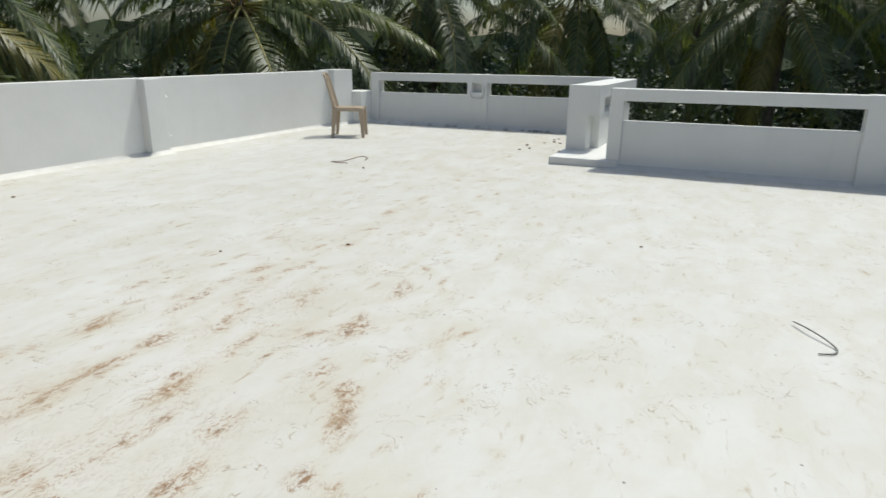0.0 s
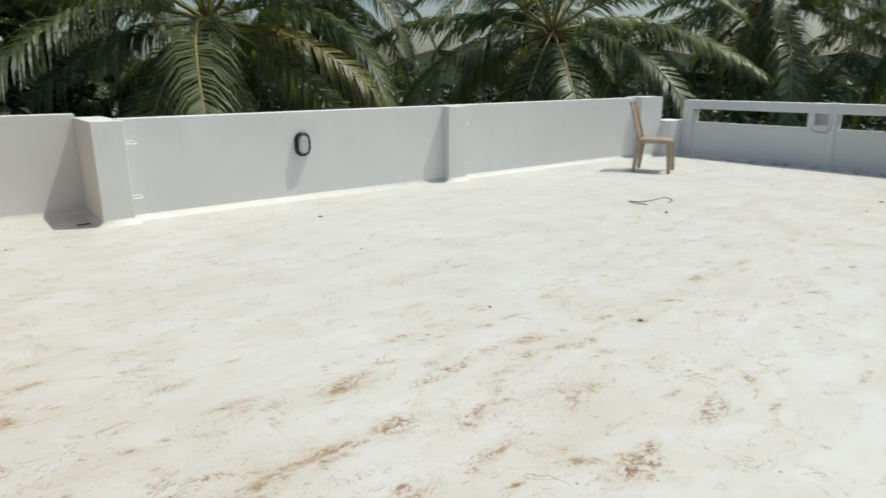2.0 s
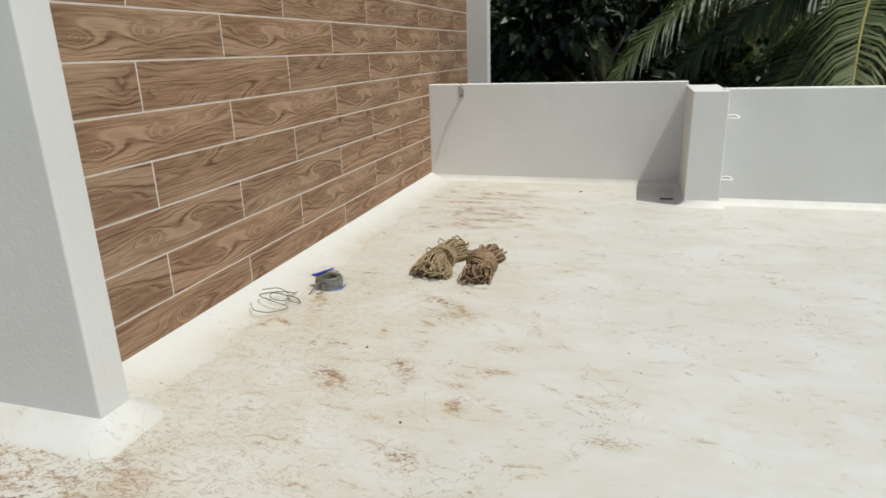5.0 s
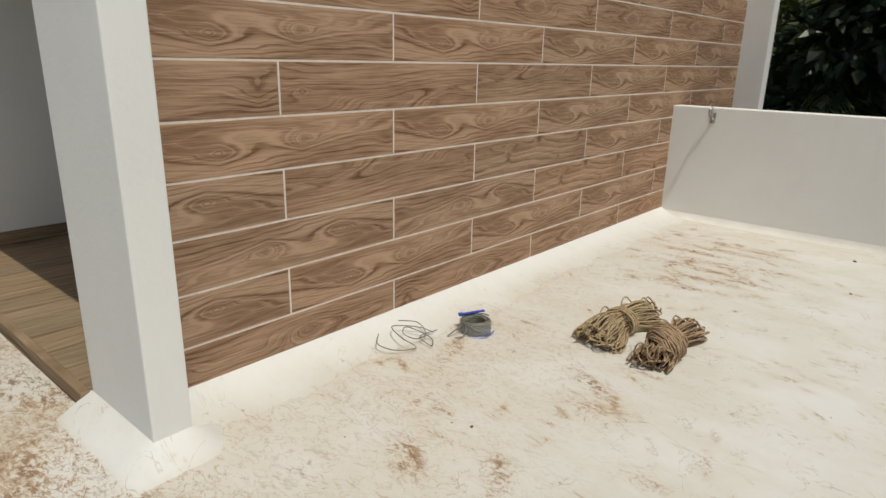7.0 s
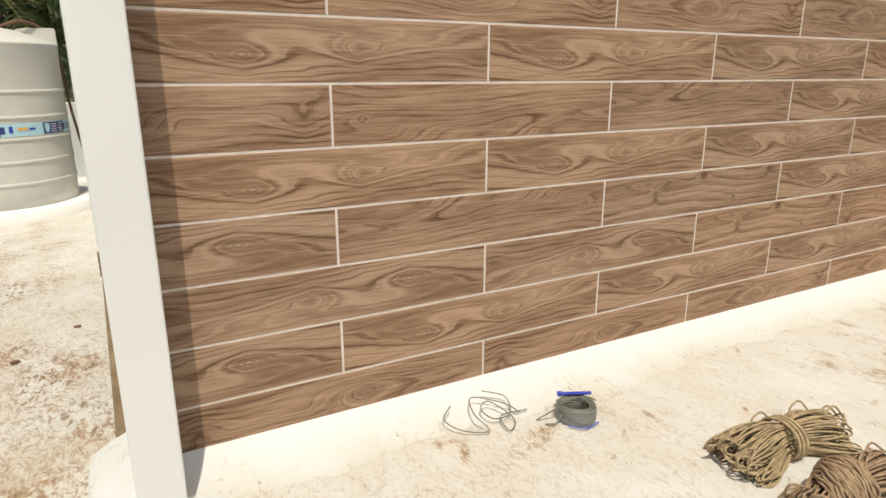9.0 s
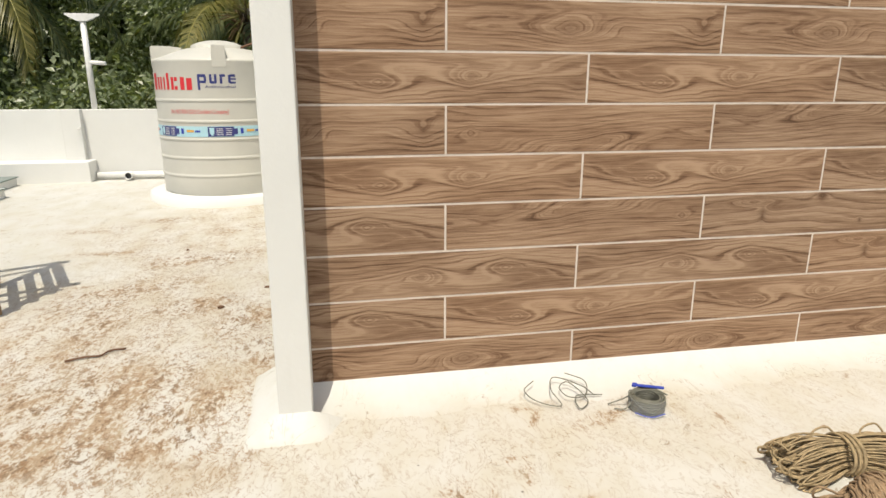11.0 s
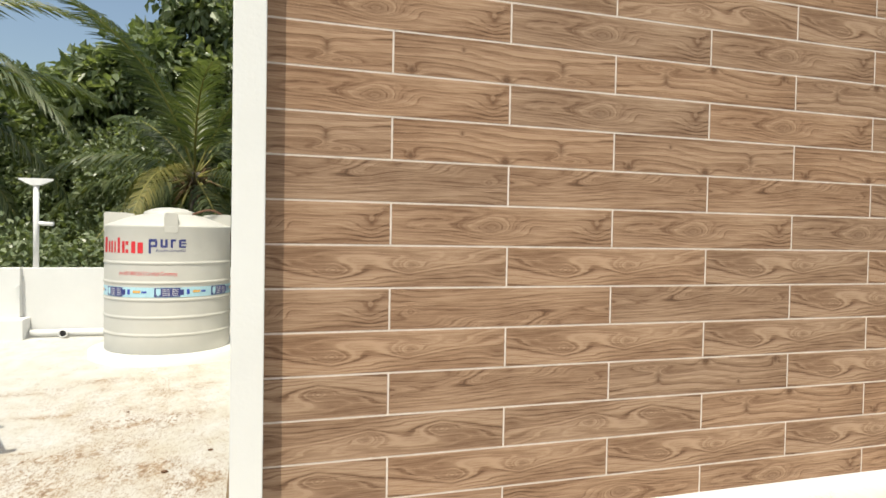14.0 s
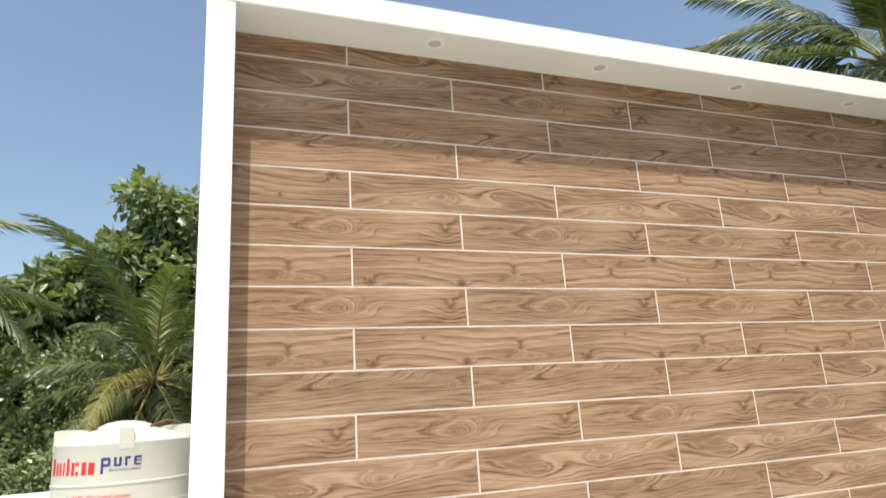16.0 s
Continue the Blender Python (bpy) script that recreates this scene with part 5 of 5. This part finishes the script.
tube(bm, spline([(-0.25, 0.1, 1.58), (-0.45, 0.05, 1.64), (-0.62, -0.05, 1.56), (-0.70, -0.08, 1.3), (-0.74, -0.10, 0.8), (-0.86, -0.2, -0.08)], 8), 0.013, 8)
part("run", bm, RUST, hose)

# ---- pipes by the back parapet ----
post = thing("vent_post", "white plastic post with a cross top on the parapet", "vent pipe", (-0.02, -7.675, 0.94))
bm = bmesh.new()
tube(bm, [(0, 0, 0), (0, 0, 1.16)], 0.037, 16)
part("pole", bm, PVC, post)
bm = bmesh.new()
rows = [(-0.21, 0.012, 1.205), (-0.06, 0.035, 1.13), (0.06, 0.035, 1.13), (0.21, 0.012, 1.205)]
rings = [[bm.verts.new((x, -w * 1.4, lo)), bm.verts.new((x, w * 1.4, lo)), bm.verts.new((x, w * 1.4, 1.225)), bm.verts.new((x, -w * 1.4, 1.225))] for x, w, lo in rows]
for a, b in zip(rings, rings[1:]):
    for m in range(4):
        bm.faces.new((a[m], a[(m + 1) % 4], b[(m + 1) % 4], b[m]))
bm.faces.new(rings[0]), bm.faces.new(rings[-1])
bmesh.ops.recalc_face_normals(bm, faces=bm.faces[:])
part("cross_top", bm, PVC, post)
bm = bmesh.new()
tube(bm, [(0.0, 0.0, 0.615), (-0.215, 0.0, 0.60)], 0.027, 14)
part("side_stub", bm, PVC, post)

pipe = thing("drain_pipe", "white drain pipe along the wall with an open dark end", "pipe", (-0.42, -7.43, 0.065))
bm = bmesh.new()
tube(bm, [(0.42, -0.07, 0.0), (-2.0, -0.07, 0.0)], 0.045, 16)
part("long_pipe", bm, PVC, pipe)
bm = bmesh.new()
lathe(bm, [(0.044, -0.08), (0.050, -0.08), (0.052, 0.07), (0.044, 0.07), (0.041, 0.0), (0.041, -0.07)], 24)
bmesh.ops.rotate(bm, verts=bm.verts[:], cent=(0, 0, 0), matrix=Matrix.Rotation(radians(-90), 3, "X"))
part("branch", bm, PVC, pipe)
# black disc set into the branch stands in for the shade inside the pipe
bm = bmesh.new()
lathe(bm, [(0.0, 0.03), (0.043, 0.03)], 24)
bmesh.ops.rotate(bm, verts=bm.verts[:], cent=(0, 0, 0), matrix=Matrix.Rotation(radians(-90), 3, "X"))
part("dark_inside", bm, BLACK, pipe, "black disc standing in for the shade inside the open end")

# ---- roof lights by the back parapet ----
GLASS = Nodes("greenish_glass", 0.06)
GLASS.base((0.10, 0.16, 0.14))
GLASS.bsdf.inputs["Metallic"].default_value = 0.0


def roof_light(x0, x1, y0, y1, z):
    ob = thing("roof_light", "low glazed roof light with a white kerb", "skylight", ((x0 + x1) / 2, (y0 + y1) / 2, 0.0), group="roof lights by the back parapet")
    w, d = (x1 - x0) / 2, (y1 - y0) / 2
    part("kerb", boxes((-w, w, -d, -d + 0.08, -0.02, z), (-w, w, d - 0.08, d, -0.02, z), (-w + 0.002, -w + 0.08, -d + 0.08, d - 0.08, -0.02, z - 0.002), (w - 0.08, w - 0.002, -d + 0.08, d - 0.08, -0.02, z - 0.002)), PAINT, ob)
    part("pane", boxes((-w - 0.02, w + 0.02, -d - 0.02, d + 0.02, z + 0.002, z + 0.014), bevel=0.002), GLASS.mat, ob, "greenish glass pane")
    part("bar", boxes((-0.02, 0.02, -d, d, z + 0.016, z + 0.03), bevel=0.002), STEEL, ob)


roof_light(0.88, 2.6, -7.20, -6.62, 0.10)
roof_light(0.62, 2.3, -6.25, -5.72, 0.10)


# ---- wooden trestle ----
trestle = thing("wooden_trestle", "rough wooden working trestle with ladder ends", "trestle", (-1.08, -2.08, 0.0), 24)


def bar(name, a, b, w, d, up=(0, 0, 1)):
    a, b = Vector(a), Vector(b)
    way = (b - a).normalized()
    side = way.cross(Vector(up))
    side = side.normalized() if side.length > 1e-3 else Vector((1, 0, 0))
    top = side.cross(way)
    bm = bmesh.new()
    box(bm, -w / 2, w / 2, 0, (b - a).length, -d / 2, d / 2, bevel=0.004)
    bmesh.ops.transform(bm, matrix=Matrix((side, way, top)).transposed().to_4x4(), verts=bm.verts[:])
    bmesh.ops.translate(bm, vec=a, verts=bm.verts[:])
    return part(name, bm, TIMBER, trestle)


for x in (0.0, 1.25):
    for y in (0.0, -0.62):
        bar("leg", (x, y, 0.0), (x + (0.06 if x == 0 else -0.06), y * 0.9, 1.37), 0.05, 0.05, (0, 1, 0))
    for z in (0.22, 0.60, 0.99):
        bar("rung", (x - 0.03 + 0.04 * z, 0.05, z), (x - 0.03 + 0.04 * z, -0.66, z), 0.045, 0.06)
    bar("top_rail", (x + (0.05 if x == 0 else -0.05), 0.06, 1.40), (x + (0.05 if x == 0 else -0.05), -0.64, 1.40), 0.06, 0.06)
for y in (0.03, -0.6):
    bar("top_board", (-0.04, y, 1.385), (1.30, y, 1.385), 0.05, 0.07)
    bar("long_brace", (0.0, y + 0.03, 0.25), (1.25, y + 0.03, 0.36), 0.035, 0.06)
    bar("low_brace", (0.0, y - 0.03, 0.16), (1.25, y - 0.03, 0.09), 0.035, 0.06)
    bar("diagonal", (0.02, y + 0.06, 0.17), (0.62, y + 0.06, 0.80), 0.03, 0.05)
    bar("upper_diagonal", (0.05, y + 0.06, 1.33), (0.45, y + 0.06, 0.95), 0.03, 0.05)

# ---- rubble and litter ----
r = random.Random(12)


def crumb(name, label, cat, mat, x, y, s, flat=0.6, group=""):
    ob = None
    bm = bmesh.new()
    bmesh.ops.create_icosphere(bm, subdivisions=1, radius=s)
    k = r.uniform(0, 90)
    for v in bm.verts:
        v.co = Vector((v.co.x * (1 + 0.6 * r.random()), v.co.y, v.co.z * flat)) * (1 + 0.35 * noise.noise(v.co * 30 + Vector((k, 0, 0))))
    ob = part(name, bm, mat)
    ob.matrix_basis = pose(x, y, s * flat * 0.7, 0, 0, r.uniform(0, 360))
    return tagged(ob, label, cat, group)


for k in range(16):
    crumb("plaster_lump", "pale lump of loose plaster at the foot of the parapet", "rubble", CEMENT, r.uniform(-6.0, -2.3), r.uniform(10.20, 10.33), r.uniform(0.025, 0.06), group="plaster lumps by the parapet")
for k in range(20):
    crumb("dry_leaf", "curled brown leaf scrap on the white floor", "leaf", RUST, r.gauss(-2.35, 0.22), r.uniform(7.9, 9.6), r.uniform(0.014, 0.028), 0.35, group="leaf scraps by the step")
for x, y, s in ((-5.77, 3.30, 0.022), (-4.55, 3.0, 0.012), (-2.37, 3.38, 0.02), (-3.85, 5.95, 0.025), (-3.62, 0.15, 0.010), (-6.2, 0.9, 0.012), (-3.1, 0.5, 0.008), (-2.35, -1.95, 0.03), (-2.6, -2.3, 0.025), (-1.9, -3.4, 0.02), (-6.95, 0.8, 0.02), (-3.02, 2.9, 0.012), (-0.6, 4.2, 0.015), (-2.8, 8.6, 0.03)):
    crumb("pebble", "small dark pebble lying on the white floor", "pebble", RUST, x, y, s * 0.6, group="pebbles on the roof")
